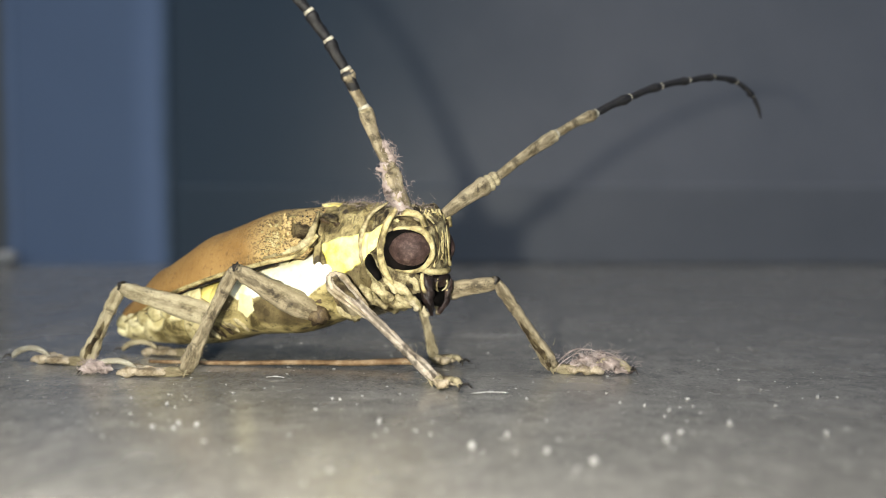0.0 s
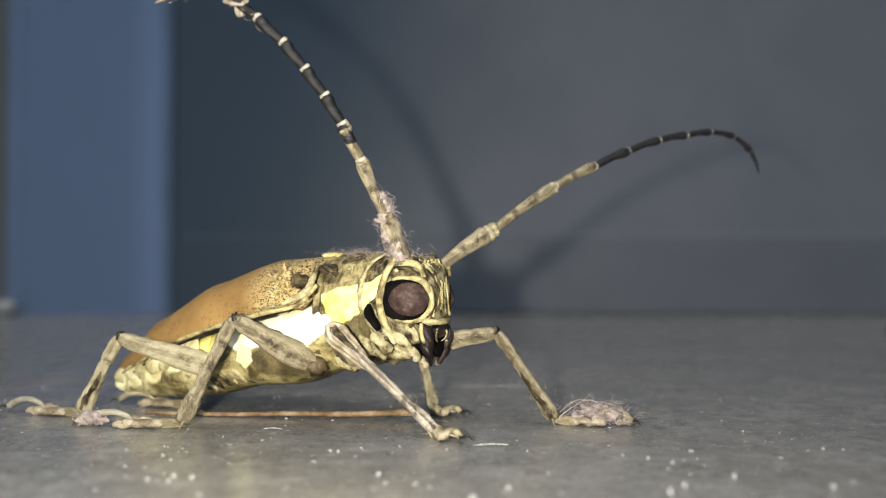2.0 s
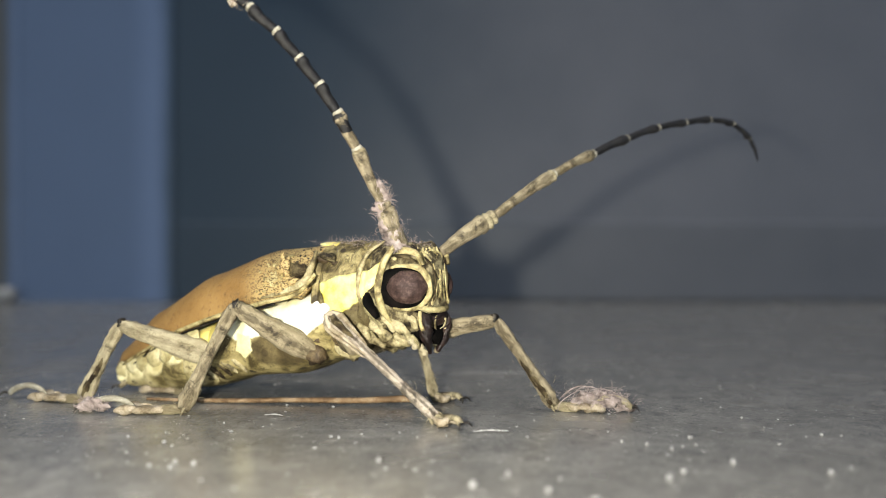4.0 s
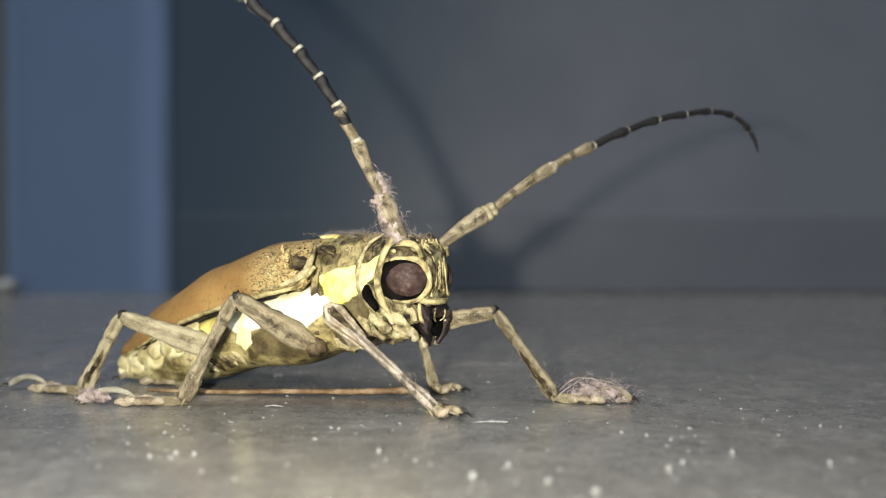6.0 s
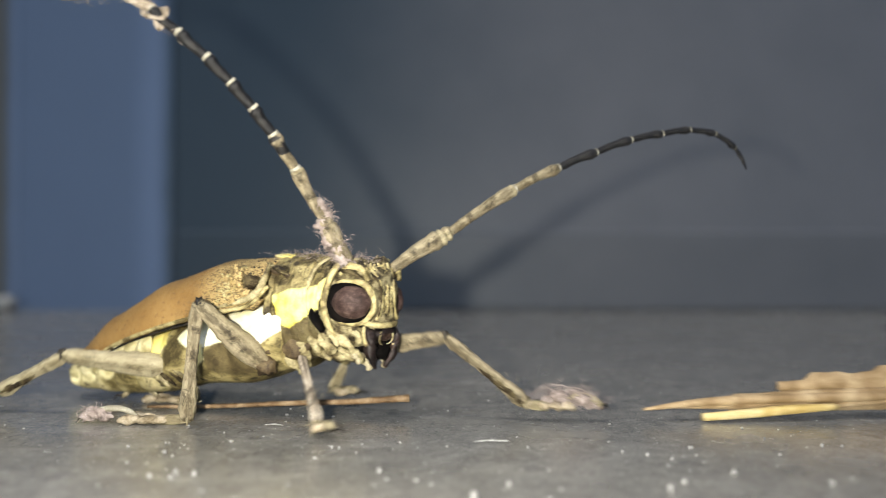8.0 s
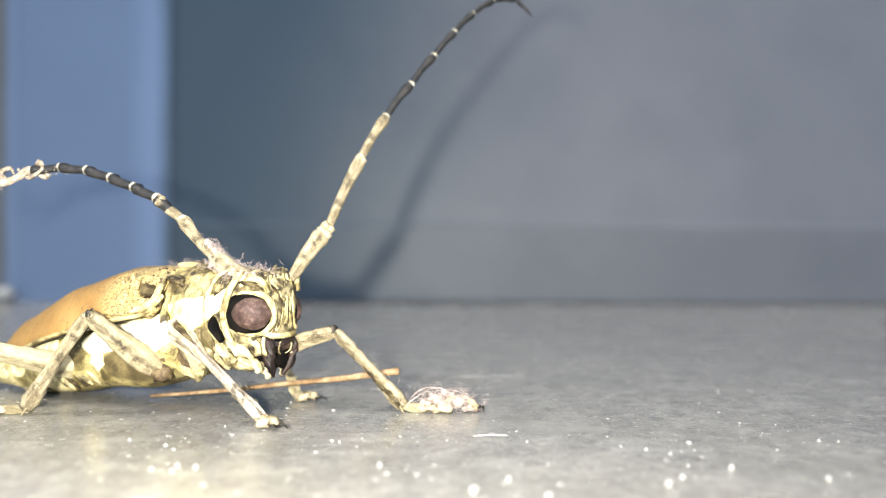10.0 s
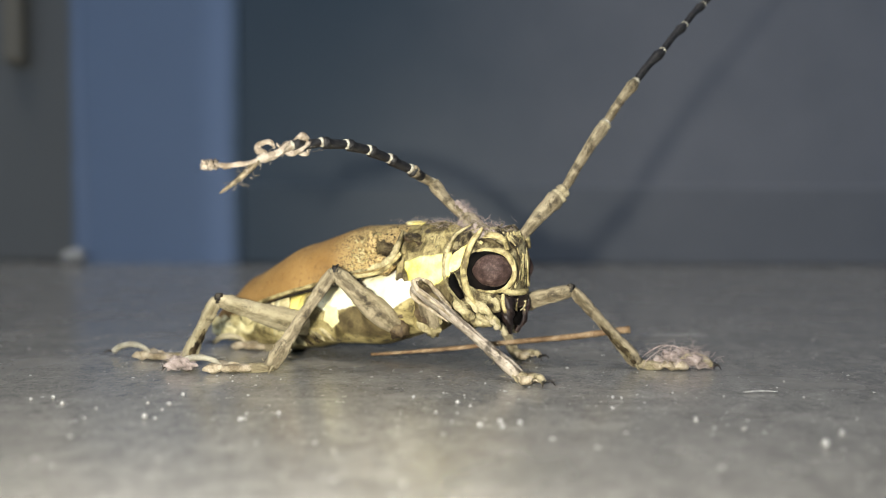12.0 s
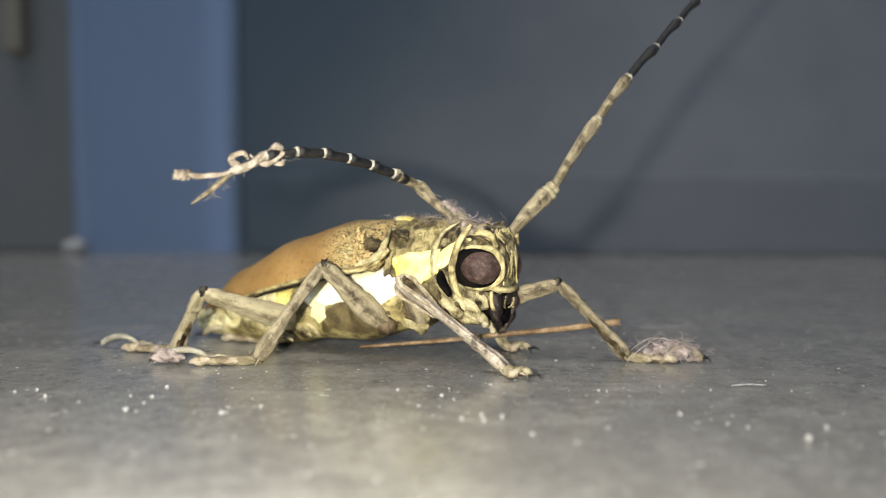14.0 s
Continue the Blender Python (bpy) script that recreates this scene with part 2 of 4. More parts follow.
LEGM = limb_material("grey_khaki_leg", (.040, .030, .016), (.165, .134, .078), (.37, .315, .205), .6)
SHANK = limb_material("pale_shank", (.070, .055, .028), (.235, .198, .112), (.45, .395, .255), .4)
GROOVED = limb_material("grooved_grey_shin", (.030, .022, .014), (.250, .208, .155), (.50, .44, .355), .95, 1, .00028)
THIGH = limb_material("brown_thigh", (.032, .024, .012), (.130, .104, .056), (.31, .262, .165), .75)
JOINT = mottled("black_joint", (.006, .005, .004), (.016, .013, .010), (.05, .042, .028), 500, .45, .5, spec=.35)
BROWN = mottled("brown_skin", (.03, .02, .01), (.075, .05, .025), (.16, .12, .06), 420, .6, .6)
# brown marks, and the shade of recesses and gaps put into colour
UMBER = mottled("umber_marks_and_shade", (.018, .012, .006), (.05, .036, .018), (.15, .12, .06), 600, .7, .8, spec=.15)
BLACK = mottled("black_antenna", (.004, .004, .005), (.009, .009, .010), (.022, .021, .020), 700, .5, .5, spec=.35)
# black of eye surround and cheek; also gap shade of the mouth as colour
PITCH = mottled("pitch_black_and_gap_shade", (.001, .001, .001), (.003, .0025, .002), (.008, .006, .005), 500, .85, .3, spec=.08)
RING = mottled("pale_ring", (.24, .22, .16), (.38, .36, .28), (.50, .48, .39), 600, .6, .3)
JAW = mottled("dark_brown_jaw", (.007, .004, .003), (.018, .009, .007), (.05, .026, .018), 420, .42, .7, spec=.45)
LINT = mottled("pink_grey_lint", (.26, .21, .19), (.37, .31, .28), (.50, .43, .40), 900, .9, .3, spec=.1)
SKIN = mottled("pale_skin", (.06, .045, .02), (.33, .28, .14), (.58, .51, .29), 420, .55, .35)
STALK = mottled("dry_stalk", (.10, .06, .028), (.22, .14, .07), (.34, .25, .15), 420, .6, .5)
PAD = mottled("pale_pad", (.15, .115, .065), (.36, .30, .20), (.54, .47, .35), 520, .6, .5)
LINT_PALE = mottled("pale_lint", (.17, .135, .095), (.30, .255, .195), (.46, .40, .33), 700, .85, .3, spec=.1)
STRAW = mottled("straw", (.26, .175, .085), (.41, .295, .165), (.56, .43, .26), 300, .55, .5)
STRAW_PALE = mottled("pale_straw", (.50, .36, .12), (.66, .52, .22), (.74, .63, .34), 250, .5, .4)
DUST = mottled("white_dust", (.22, .22, .21), (.37, .37, .355), (.53, .53, .51), 900, .35, .2, spec=.6)
GREY_DUST = mottled("grey_dust", (.26, .26, .25), (.36, .36, .345), (.48, .48, .46), 900, .5, .2)
CHALK = mottled("chalky_plate", (.30, .25, .11), (.60, .53, .27), (.80, .74, .46), 330, .65, .5)
PATCH = mottled("yellow_patch", (.78, .66, .16), (.86, .76, .26), (.88, .82, .45), 330, .7, .5)


def eye_material():
    m = Mat("brown_compound_eye", .62, 0, .25)
    n = m.noise(900, 6, .75)
    c = m.ramp(n, [(.3, (.010, .005, .004)), (.5, (.052, .030, .025)), (.72, (.17, .115, .095))])
    m.colour(c).bump(m.voronoi(9000), .3, .00006)
    return m.m


EYE = eye_material()


# ---- builders ----
def finish(name, bm, mats, smooth=True):
    me = bpy.data.meshes.new(name)
    bmesh.ops.recalc_face_normals(bm, faces=bm.faces)
    if smooth:
        for f in bm.faces:
            f.smooth = True
    bm.to_mesh(me)
    bm.free()
    for m in (mats if isinstance(mats, (list, tuple)) else (mats,)):
        me.materials.append(m)
    return me


def part(name, bm, material, parent=None, label="", smooth=True):
    ob = new(name, finish(name, bm, material, smooth))
    ob.parent = parent
    if label:
        tagged(ob, label)
    return ob


def box(bm, x0, x1, y0, y1, z0, z1, bevel=0.0):
    r = bmesh.ops.create_cube(bm, size=1)
    for v in r["verts"]:
        v.co = Vector(((x0 + x1) / 2 + v.co.x * (x1 - x0), (y0 + y1) / 2 + v.co.y * (y1 - y0), (z0 + z1) / 2 + v.co.z * (z1 - z0)))
    if bevel:
        edges = list({e for v in r["verts"] for e in v.link_edges})
        bmesh.ops.bevel(bm, geom=edges, offset=bevel, segments=2, affect="EDGES", profile=.5)


def skin(bm, rings, closed=True, caps=True, mat=0):
    """Join rings of equally many points into a skin."""
    vs = [[bm.verts.new(p) for p in ring] for ring in rings]
    n = len(vs[0])
    for a, b in zip(vs, vs[1:]):
        for i in range(n if closed else n - 1):
            j = (i + 1) % n
            f = bm.faces.new((a[i], a[j], b[j], b[i]))
            f.material_index = mat
    if caps and closed:
        for ring in (vs[0], vs[-1]):
            bm.faces.new(ring).material_index = mat
    return vs


def smooth_line(pts, n):
    """n points on a smooth line through pts."""
    pts = [Vector(p) for p in pts]
    out = []
    for k in range(n):
        u = k / (n - 1) * (len(pts) - 1)
        i = min(int(u), len(pts) - 2)
        t = u - i
        p0, p1, p2, p3 = pts[max(i - 1, 0)], pts[i], pts[i + 1], pts[min(i + 2, len(pts) - 1)]
        out.append(.5 * (2 * p1 + (p2 - p0) * t + (2 * p0 - 5 * p1 + 4 * p2 - p3) * t * t + (3 * p1 - p0 - 3 * p2 + p3) * t ** 3))
    return out


def tube(bm, pts, radii, sides=10, flat=1.0, mat=0, wobble=0.0, up=(0, 0, 1), square=1.0):
    """A tapering tube along pts; flat squeezes it across its side axis, square below 1 gives it edges."""
    pts = [Vector(p) for p in pts]
    up = Vector(up)
    rings = []
    m = len(pts)
    for i, p in enumerate(pts):
        d = (pts[min(i + 1, m - 1)] - pts[max(i - 1, 0)]).normalized()
        side = d.cross(up)
        if side.length < 1e-4:
            side = d.cross(Vector((0, 1, 0)))
        side.normalize()
        top = side.cross(d).normalized()
        u = i / (m - 1) * (len(radii) - 1)
        k = min(int(u), len(radii) - 2)
        r = radii[k] + (radii[k + 1] - radii[k]) * (u - k)
        ring = []
        for a in range(sides):
            w = 2 * math.pi * a / sides
            q = r * (1 + wobble * noise.noise(p * 900 + Vector((a * 1.7, 0, 0))))
            cw, sw = math.cos(w), math.sin(w)
            if square != 1.0:
                cw, sw = math.copysign(abs(cw) ** square, cw), math.copysign(abs(sw) ** square, sw)
            ring.append(p + side * (cw * q * flat) + top * (sw * q))
        rings.append(ring)
    skin(bm, rings, mat=mat)


def blob(bm, centre, axes, seg=16, rings=10, rough=0.0, mat=0, turn=None):
    """A lumpy ball of rings."""
    centre = Vector(centre)
    shift = centre * 700

    def at(d):
        k = 1 + rough * noise.noise(d * 2.3 + shift)
        p = Vector((d.x * axes[0] * k, d.y * axes[1] * k, d.z * axes[2] * k))
        return bm.verts.new(centre + (turn @ p if turn else p))

    rows = [[at(Vector((0, 0, -1)))]]
    for i in range(1, rings):
        q = math.pi * (i / rings - .5)
        rows.append([at(Vector((math.cos(q) * math.cos(2 * math.pi * k / seg), math.cos(q) * math.sin(2 * math.pi * k / seg), math.sin(q)))) for k in range(seg)])
    rows.append([at(Vector((0, 0, 1)))])
    for a, b in zip(rows, rows[1:]):
        for k in range(seg):
            j = (k + 1) % seg
            corners = (a[0], b[j], b[k]) if len(a) == 1 else (a[k], a[j], b[0]) if len(b) == 1 else (a[k], a[j], b[j], b[k])
            bm.faces.new(corners).material_index = mat


def lint(bm, centre, spread, count, length, thick=.00006, seed=1, mat=0):
    """Curled thin fibres round a point."""
    rnd = random.Random(seed)
    for _ in range(count):
        p = Vector(centre) + Vector([rnd.gauss(0, s) for s in spread])
        d = Vector((rnd.gauss(0, 1), rnd.gauss(0, 1), rnd.gauss(.25, .8))).normalized()
        pts = [p]
        for _ in range(6):
            d = (d + Vector([rnd.gauss(0, .42) for _ in range(3)])).normalized()
            p = p + d * length / 6 * rnd.uniform(.6, 1.3)
            pts.append(p)
        tube(bm, pts, [thick, thick * .6], 4, mat=mat)


# ---- the place ----


def build_place():
    bm = bmesh.new()
    box(bm, -4, 4, -4, WALL_Y + .05, -.03, 0)
    tagged(part("floor", bm, FLOOR, smooth=False), "dark grey satin laminate floor strewn with dust", "floor", kind="structure")
    bm = bmesh.new()
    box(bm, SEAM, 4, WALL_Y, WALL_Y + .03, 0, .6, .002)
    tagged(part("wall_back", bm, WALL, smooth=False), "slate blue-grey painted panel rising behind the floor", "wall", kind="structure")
    bm = bmesh.new()
    box(bm, -4, SEAM - .0675, WALL_Y + .006, WALL_Y + .036, 0, .6, .002)
    tagged(part("wall_side_panel", bm, DARK, smooth=False), "charcoal painted panel beside the blue post", "wall", kind="structure")
    bm = bmesh.new()
    box(bm, SEAM - .0620, SEAM - .0160, WALL_Y - .0010, WALL_Y + .03, 0, .6)
    post = tagged(part("wall_post", bm, BLUE, smooth=False), "blue painted upright post with highlights painted along its edges", "post", kind="structure")
    # strips that carry the post's edge highlights as paler colour
    for x0, x1, paint in ((SEAM - .0162, SEAM + .002, EDGE_LIGHT), (SEAM - .0685, SEAM - .0618, LEFT_EDGE_LIGHT)):
        bm = bmesh.new()
        box(bm, x0, x1, WALL_Y - .0014, WALL_Y + .03, 0, .6, .0004)
        part("edge_highlight", bm, paint, post, "strip with the edge highlight painted in pale blue", smooth=False)
    # added dark strip, carries the soft shade above the floor line
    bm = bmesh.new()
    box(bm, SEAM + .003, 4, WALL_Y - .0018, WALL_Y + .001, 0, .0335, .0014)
    tagged(part("baseboard", bm, FOOT_SHADE, smooth=False), "low dark strip added for the shade along the foot of the wall", "baseboard", kind="structure")
    bm = bmesh.new()
    box(bm, SEAM - .0960, SEAM - .0880, WALL_Y - .001, WALL_Y + .008, .083, .16, .0015)
    tagged(part("hanging_strip", bm, TAN, smooth=False), "narrow tan strip fixed to the charcoal panel", "strip")


# ---- the beetle, in millimetres: s along the body from its tail, l to its left, z up ----
def P(s, l, z):
    return Vector(((s - 26) * .001, l * .001, z * .001))


def table(rows, s):
    for (a, va), (b, vb) in zip(rows, rows[1:]):
        if s <= b:
            t = max(0, (s - a) / (b - a))
            t = t * t * (3 - 2 * t) * .35 + t * .65
            return va + (vb - va) * t
    return rows[-1][1]


TOP = [(0, 3.4), (3, 6.6), (10, 12.4), (20, 17.8), (30, 21.2), (38.5, 22.0)]
EDGE = [(0, 3.0), (3, 4.2), (7.2, 5.6), (14.8, 9.0), (25, 12.6), (31.5, 14.4), (37, 15.7), (38.5, 17.0)]
HALF = [(0, 2.2), (3, 4.2), (10, 6.5), (20, 7.8), (30, 8.4), (35, 8.3), (38.5, 6.9)]
BOTTOM = [(0, .9), (4, .3), (12, .4), (20, 1.5), (27, 3.7), (34, 4.4), (41, 7.0)]


def oval(q, w, h, p=.75, r=.8):
    """A point of a squarish oval."""
    c, d = math.cos(q), math.sin(q)
    return w * math.copysign(abs(c) ** p, c), h * math.copysign(abs(d) ** r, d)


def build_elytron(beetle, side):
    bm = bmesh.new()
    outer = []
    n, m = 52, 18
    for i in range(n):
        s = 38.5 * (i / (n - 1)) ** .85
        w, e, t = table(HALF, s), table(EDGE, s), table(TOP, s)
        ro, ri = [], []
        for j in range(m):
            a = (j / (m - 1)) * math.pi / 2
            l = .06 + w * math.sin(a) ** .92
            z = e + (t - e) * max(0, math.cos(a)) ** .82
            hump = math.exp(-((s - 35.2) / 1.5) ** 2 - ((l - 7.4) / 1.4) ** 2)
            dent = math.exp(-((s - 37.4) / 1.0) ** 2 - ((l - 6.4) / 1.5) ** 2)
            wave = .10 * noise.noise(Vector((s * .35, l * .5, side)))
            ro.append(P(s, side * (l + .55 * hump), z + .9 * hump - .9 * dent + wave))
            ri.append(P(s, side * max(.06, l - .45), z - .5 - .9 * dent))
        outer.append(ro + ri[::-1])
    skin(bm, outer)
    elytron = part("elytron", bm, ELYTRA, beetle, "tan elytron with a dark-pitted shoulder")
    # black granules on the shoulder
    rnd = random.Random(31 + side)
    bm = bmesh.new()
    for _ in range(26):
        s = 38.3 - abs(rnd.gauss(0, 2.4))
        w, e, t = table(HALF, s), table(EDGE, s), table(TOP, s)
        a = rnd.uniform(.25, 1.0) * math.pi / 2
        l, z = .06 + w * math.sin(a) ** .92, e + (t - e) * max(0, math.cos(a)) ** .82
        hump = math.exp(-((s - 35.2) / 1.5) ** 2 - ((l - 7.4) / 1.4) ** 2)
        r = rnd.uniform(.00007, .00015)
        blob(bm, P(s, side * (l + .55 * hump), z + .9 * hump), (r * 1.3, r, r), 6, 4, .3)
    part("granules", bm, JOINT, elytron, "scattered black granules on the shoulder")
    bm = bmesh.new()
    for _ in range(150):
        s, a = 35.6 - abs(rnd.gauss(0, 1.9)), rnd.uniform(.5, .95) * math.pi / 2
        w, e, t = table(HALF, s), table(EDGE, s), table(TOP, s)
        l, z = .06 + w * math.sin(a) ** .92, e + (t - e) * max(0, math.cos(a)) ** .82
        hump = math.exp(-((s - 35.2) / 1.5) ** 2 - ((l - 7.4) / 1.4) ** 2)
        r = rnd.uniform(.00008, .00017)
        blob(bm, P(s, side * (l + .55 * hump), z + .9 * hump), (r * rnd.uniform(.8, 1.6), r * .8, r), 7, 5, .4)
    part("pale_granules", bm, CREAM, elytron, "pale raised granules on the shoulder")
    return elytron


def build_abdomen(beetle):
    bm = bmesh.new()
    rings = []
    n = 84
    for i in range(n):
        s = 1.0 + 26.8 * i / (n - 1)
        w, e, b = table(HALF, s) * .93, table(EDGE, s), table(BOTTOM, s)
        w = max(w, 4.9)
        if s > 22:
            w -= .35 * (s - 22)
            b += .3 * (s - 22)
        close = math.sqrt(max(.05, 1 - (max(0, 3.4 - s) / 2.5) ** 2))
        step = (s % 4.4) / 4.4
        k = 1.03 - .13 * step ** 3
        mid = (e + b) / 2
        ring = []
        for a in range(48):
            q = 2 * math.pi * a / 48
            blunt = max(0, 1 - s / 12)
            l, z = oval(q, w * k, (e - b) / 2 * (1.04 if math.sin(q) > 0 else k), .75 - .3 * blunt, .8 - .4 * blunt)
            pucker = .22 * math.sin(9 * q) * step * (1 - abs(math.sin(q)))
            ring.append(P(s, (l + pucker) * close, mid + z * close))
        rings.append(ring)
    skin(bm, rings)
    abdomen = part("abdomen", bm, ABDOMEN, beetle, "pale khaki ringed abdomen with chalky side spots")
    # scalloped chalky plates that hang below the rim, one to a ring
    for side in (-1, 1):
        for k, (s, low) in enumerate(((3.4, 1.9), (6.0, 2.5), (8.6, 3.2), (11.2, 4.2), (13.8, 4.8), (16.4, 5.6), (19.0, 6.4))):
            top = table(EDGE, s) - .3
            w = max(table(HALF, s) * .93, 4.9) * (1.0 if s > 5 else .93)
            bm = bmesh.new()
            pts = smooth_line([P(s + .5, side * (w - .25), top), P(s + .2, side * (w + .12), (top + low) / 2), P(s, side * (w + .02), low)], 10)
            tube(bm, pts, [.0007, .0013, .0014, .0012, .0004], 14, .28, wobble=.3, up=(1, 0, 0))
            part("side_plate", bm, CHALK, abdomen, "chalky scalloped side plate")
    return abdomen


def build_thorax(beetle):
    bm = bmesh.new()
    rings = []
    for i in range(40):
        s = 19.5 + 22 * i / 39
        w, e, b = min(table(HALF, s), 8.2) * .95, table(EDGE, s) + .4, table(BOTTOM, s) - .1
        if s < 23:
            q = (23 - s) / 3.5
            w, b = w * (1 - .25 * q), b + 2.2 * q
        if s > 36:
            w = 7.75 - .12 * (s - 36)
            e = table(EDGE, 36) + .4 + .25 * (s - 36)
        groove = .25 * math.exp(-((s - 33.6) / .5) ** 2) + .3 * math.exp(-((s - 27.5) / .5) ** 2)
        mid = (e + b) / 2
        ring = []
        for a in range(44):
            q = 2 * math.pi * a / 44
            l, z = oval(q, w - groove, (e - b) / 2, .72, .85)
            k = 1 + .025 * noise.noise(Vector((s * .5, l * .4, z * .4)))
            ring.append(P(s, l * k, mid + z))
        rings.append(ring)
    skin(bm, rings)
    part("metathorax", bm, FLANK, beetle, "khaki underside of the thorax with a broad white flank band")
    for side in (-1, 1):
        bm = bmesh.new()
        tube(bm, smooth_line([P(4, side * 4.9, 3.7), P(14.8, side * 7.1, 8.8), P(25, side * 8.2, 12.3), P(32, side * 8.5, 14.2), P(37, side * 8.0, 15.6), P(39.6, side * 7.4, 18.2)], 28), [.0002, .0003, .0003, .00026], 8)
        part("epipleuron", bm, CREAM, beetle, "pale rim below the elytron")
        bm = bmesh.new()
        tube(bm, smooth_line([P(5, side * 4.9, 3.2), P(14.8, side * 7.1, 8.2), P(25, side * 8.1, 11.7), P(34, side * 8.3, 14.2)], 24), [.0001, .00017, .00015], 8)
        part("seam", bm, JOINT, beetle, "dark seam under the elytron rim")
        # loose folds where the abdomen meets the thorax
        for s0, z0, s1, z1, skin_mat, r in ((19.2, 6.0, 23.4, 3.2, SKIN, .5), (21.4, 7.2, 25.6, 4.0, UMBER, .4), (22.4, 7.4, 26.6, 4.4, SKIN, .5), (24.2, 8.0, 28.2, 4.6, SKIN, .4), (20.2, 6.4, 24.4, 3.5, UMBER, .35)):
            bm = bmesh.new()
            tube(bm, smooth_line([P(s0, side * 7.0, z0), P((s0 + s1) / 2 + .4, side * 7.1, (z0 + z1) / 2), P(s1, side * 6.3, z1)], 14), [.0001, r * .001, r * .0009, .0001], 9, .6, wobble=.8)
            part("fold", bm, skin_mat, beetle, "creased fold of skin behind the hip")
    # pronotum with folds front and back
    bm = bmesh.new()
    rings = []
    for i in range(56):
        u = i / 55
        s = 38.2 + 8.0 * u
        fold = .36 * math.sin(u * 26 + 1.2 * math.sin(u * 9)) * (1 if u < .2 or u > .78 else .03)
        w = 6.2 + .75 * math.sin(u * math.pi) + fold * .6
        t, b = 21.9 + .6 * math.sin(u * math.pi) + fold, 7.2 + 2.2 * u
        mid = (t + b) / 2
        ring = []
        for a in range(52):
            q = 2 * math.pi * a / 52
            l, z = oval(q, w, (t - b) / 2, .8, .88)
            k = 1 + .05 * noise.noise(Vector((s * .9, l * .45, z * .45)))
            ring.append(P(s, l * k, mid + z * k))
        rings.append(ring)
    skin(bm, rings)
    part("pronotum", bm, THORAX, beetle, "wrinkled khaki pronotum with a yellow side patch")
    for side in (-1, 1):
        # dark lumps in place of the shadow between elytron and pronotum
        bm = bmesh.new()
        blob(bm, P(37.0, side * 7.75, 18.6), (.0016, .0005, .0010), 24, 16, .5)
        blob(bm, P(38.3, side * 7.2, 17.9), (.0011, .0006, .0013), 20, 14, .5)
        part("shoulder_shade", bm, UMBER, beetle, "dark lumps that paint the shade behind the pronotum")
        bm = bmesh.new()
        blob(bm, P(35.2, side * 8.2, 18.7), (.0010, .0007, .0015), 24, 16, .9)
        blob(bm, P(36.4, side * 8.15, 17.2), (.0012, .0005, .0005), 16, 10, .8)
        part("shoulder_knob", bm, ELYTRA, beetle, "rough pale shoulder knob")
        bm = bmesh.new()
        tube(bm, [P(41.2, side * 5.6, 20.2), P(40.6, side * 6.7, 20.5), P(39.9, side * 7.3, 20.9)], [.0008, .0005, .00012], 10, wobble=.7)
        part("spine", bm, HEADM, beetle, "short rough side spine")
        bm = bmesh.new()
        blob(bm, P(39.6, side * 5.4, 20.1), (.0012, .0007, .0005), 14, 10, .9)
        blob(bm, P(41.3, side * 5.7, 19.7), (.0006, .0005, .0004), 12, 8, .9)
        part("pronotum_spot", bm, BROWN, beetle, "dark mark on the pronotum edge")
        bm = bmesh.new()
        tube(bm, smooth_line([P(39.3, side * 6.6, 21.2), P(39.2, side * 7.5, 19.4), P(38.2, side * 8.0, 17.2), P(35.6, side * 8.35, 15.9), P(32.0, side * 8.5, 14.9)], 22), [.0002, .0004, .00045, .00035, .00015], 9, .7, wobble=.5)
        part("shoulder_fold", bm, SKIN, beetle, "pale curved fold below the shoulder")
        # folds between the hips
        for s0, z0, s1, z1 in ((40.6, 9.2, 43.6, 7.6), (44.4, 12.6, 46.2, 9.6), (42.2, 12.2, 44.6, 9.0)):
            bm = bmesh.new()
            tube(bm, smooth_line([P(s0, side * 5.2, z0), P((s0 + s1) / 2 + .5, side * 5.4, (z0 + z1) / 2), P(s1, side * 4.4, z1)], 12), [.0002, .0007, .0003], 9, wobble=.6)
            part("fold", bm, SKIN, beetle, "pale fold of skin beside the hip")
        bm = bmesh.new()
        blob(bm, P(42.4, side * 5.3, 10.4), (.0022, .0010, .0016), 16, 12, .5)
        part("hip_patch", bm, BROWN, beetle, "dark brown patch round the front hip")
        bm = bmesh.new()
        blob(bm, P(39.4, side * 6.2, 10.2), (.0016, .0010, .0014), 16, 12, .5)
        part("hip_patch", bm, BROWN, beetle, "brown patch round the middle hip")
    bm = bmesh.new()
    blob(bm, P(37.7, -.4, 21.95), (.0017, .0019, .00042), 18, 12, .12)
    part("scutellum", bm, PATCH, beetle, "small yellow scutellum")
    bm = bmesh.new()
    lint(bm, P(43.0, -2.2, 22.3), (.0022, .0014, .0003), 150, .0009, .00002, seed=8)
    lint(bm, P(39.0, -2.0, 22.2), (.002, .0016, .0002), 60, .0006, .00002, seed=9)
    part("lint", bm, LINT, beetle, "pinkish grey lint on the back")


NECK = (46.0, 0.0, 15.5)


def H(s, l, z):
    return P(s, l, z) - P(*NECK)


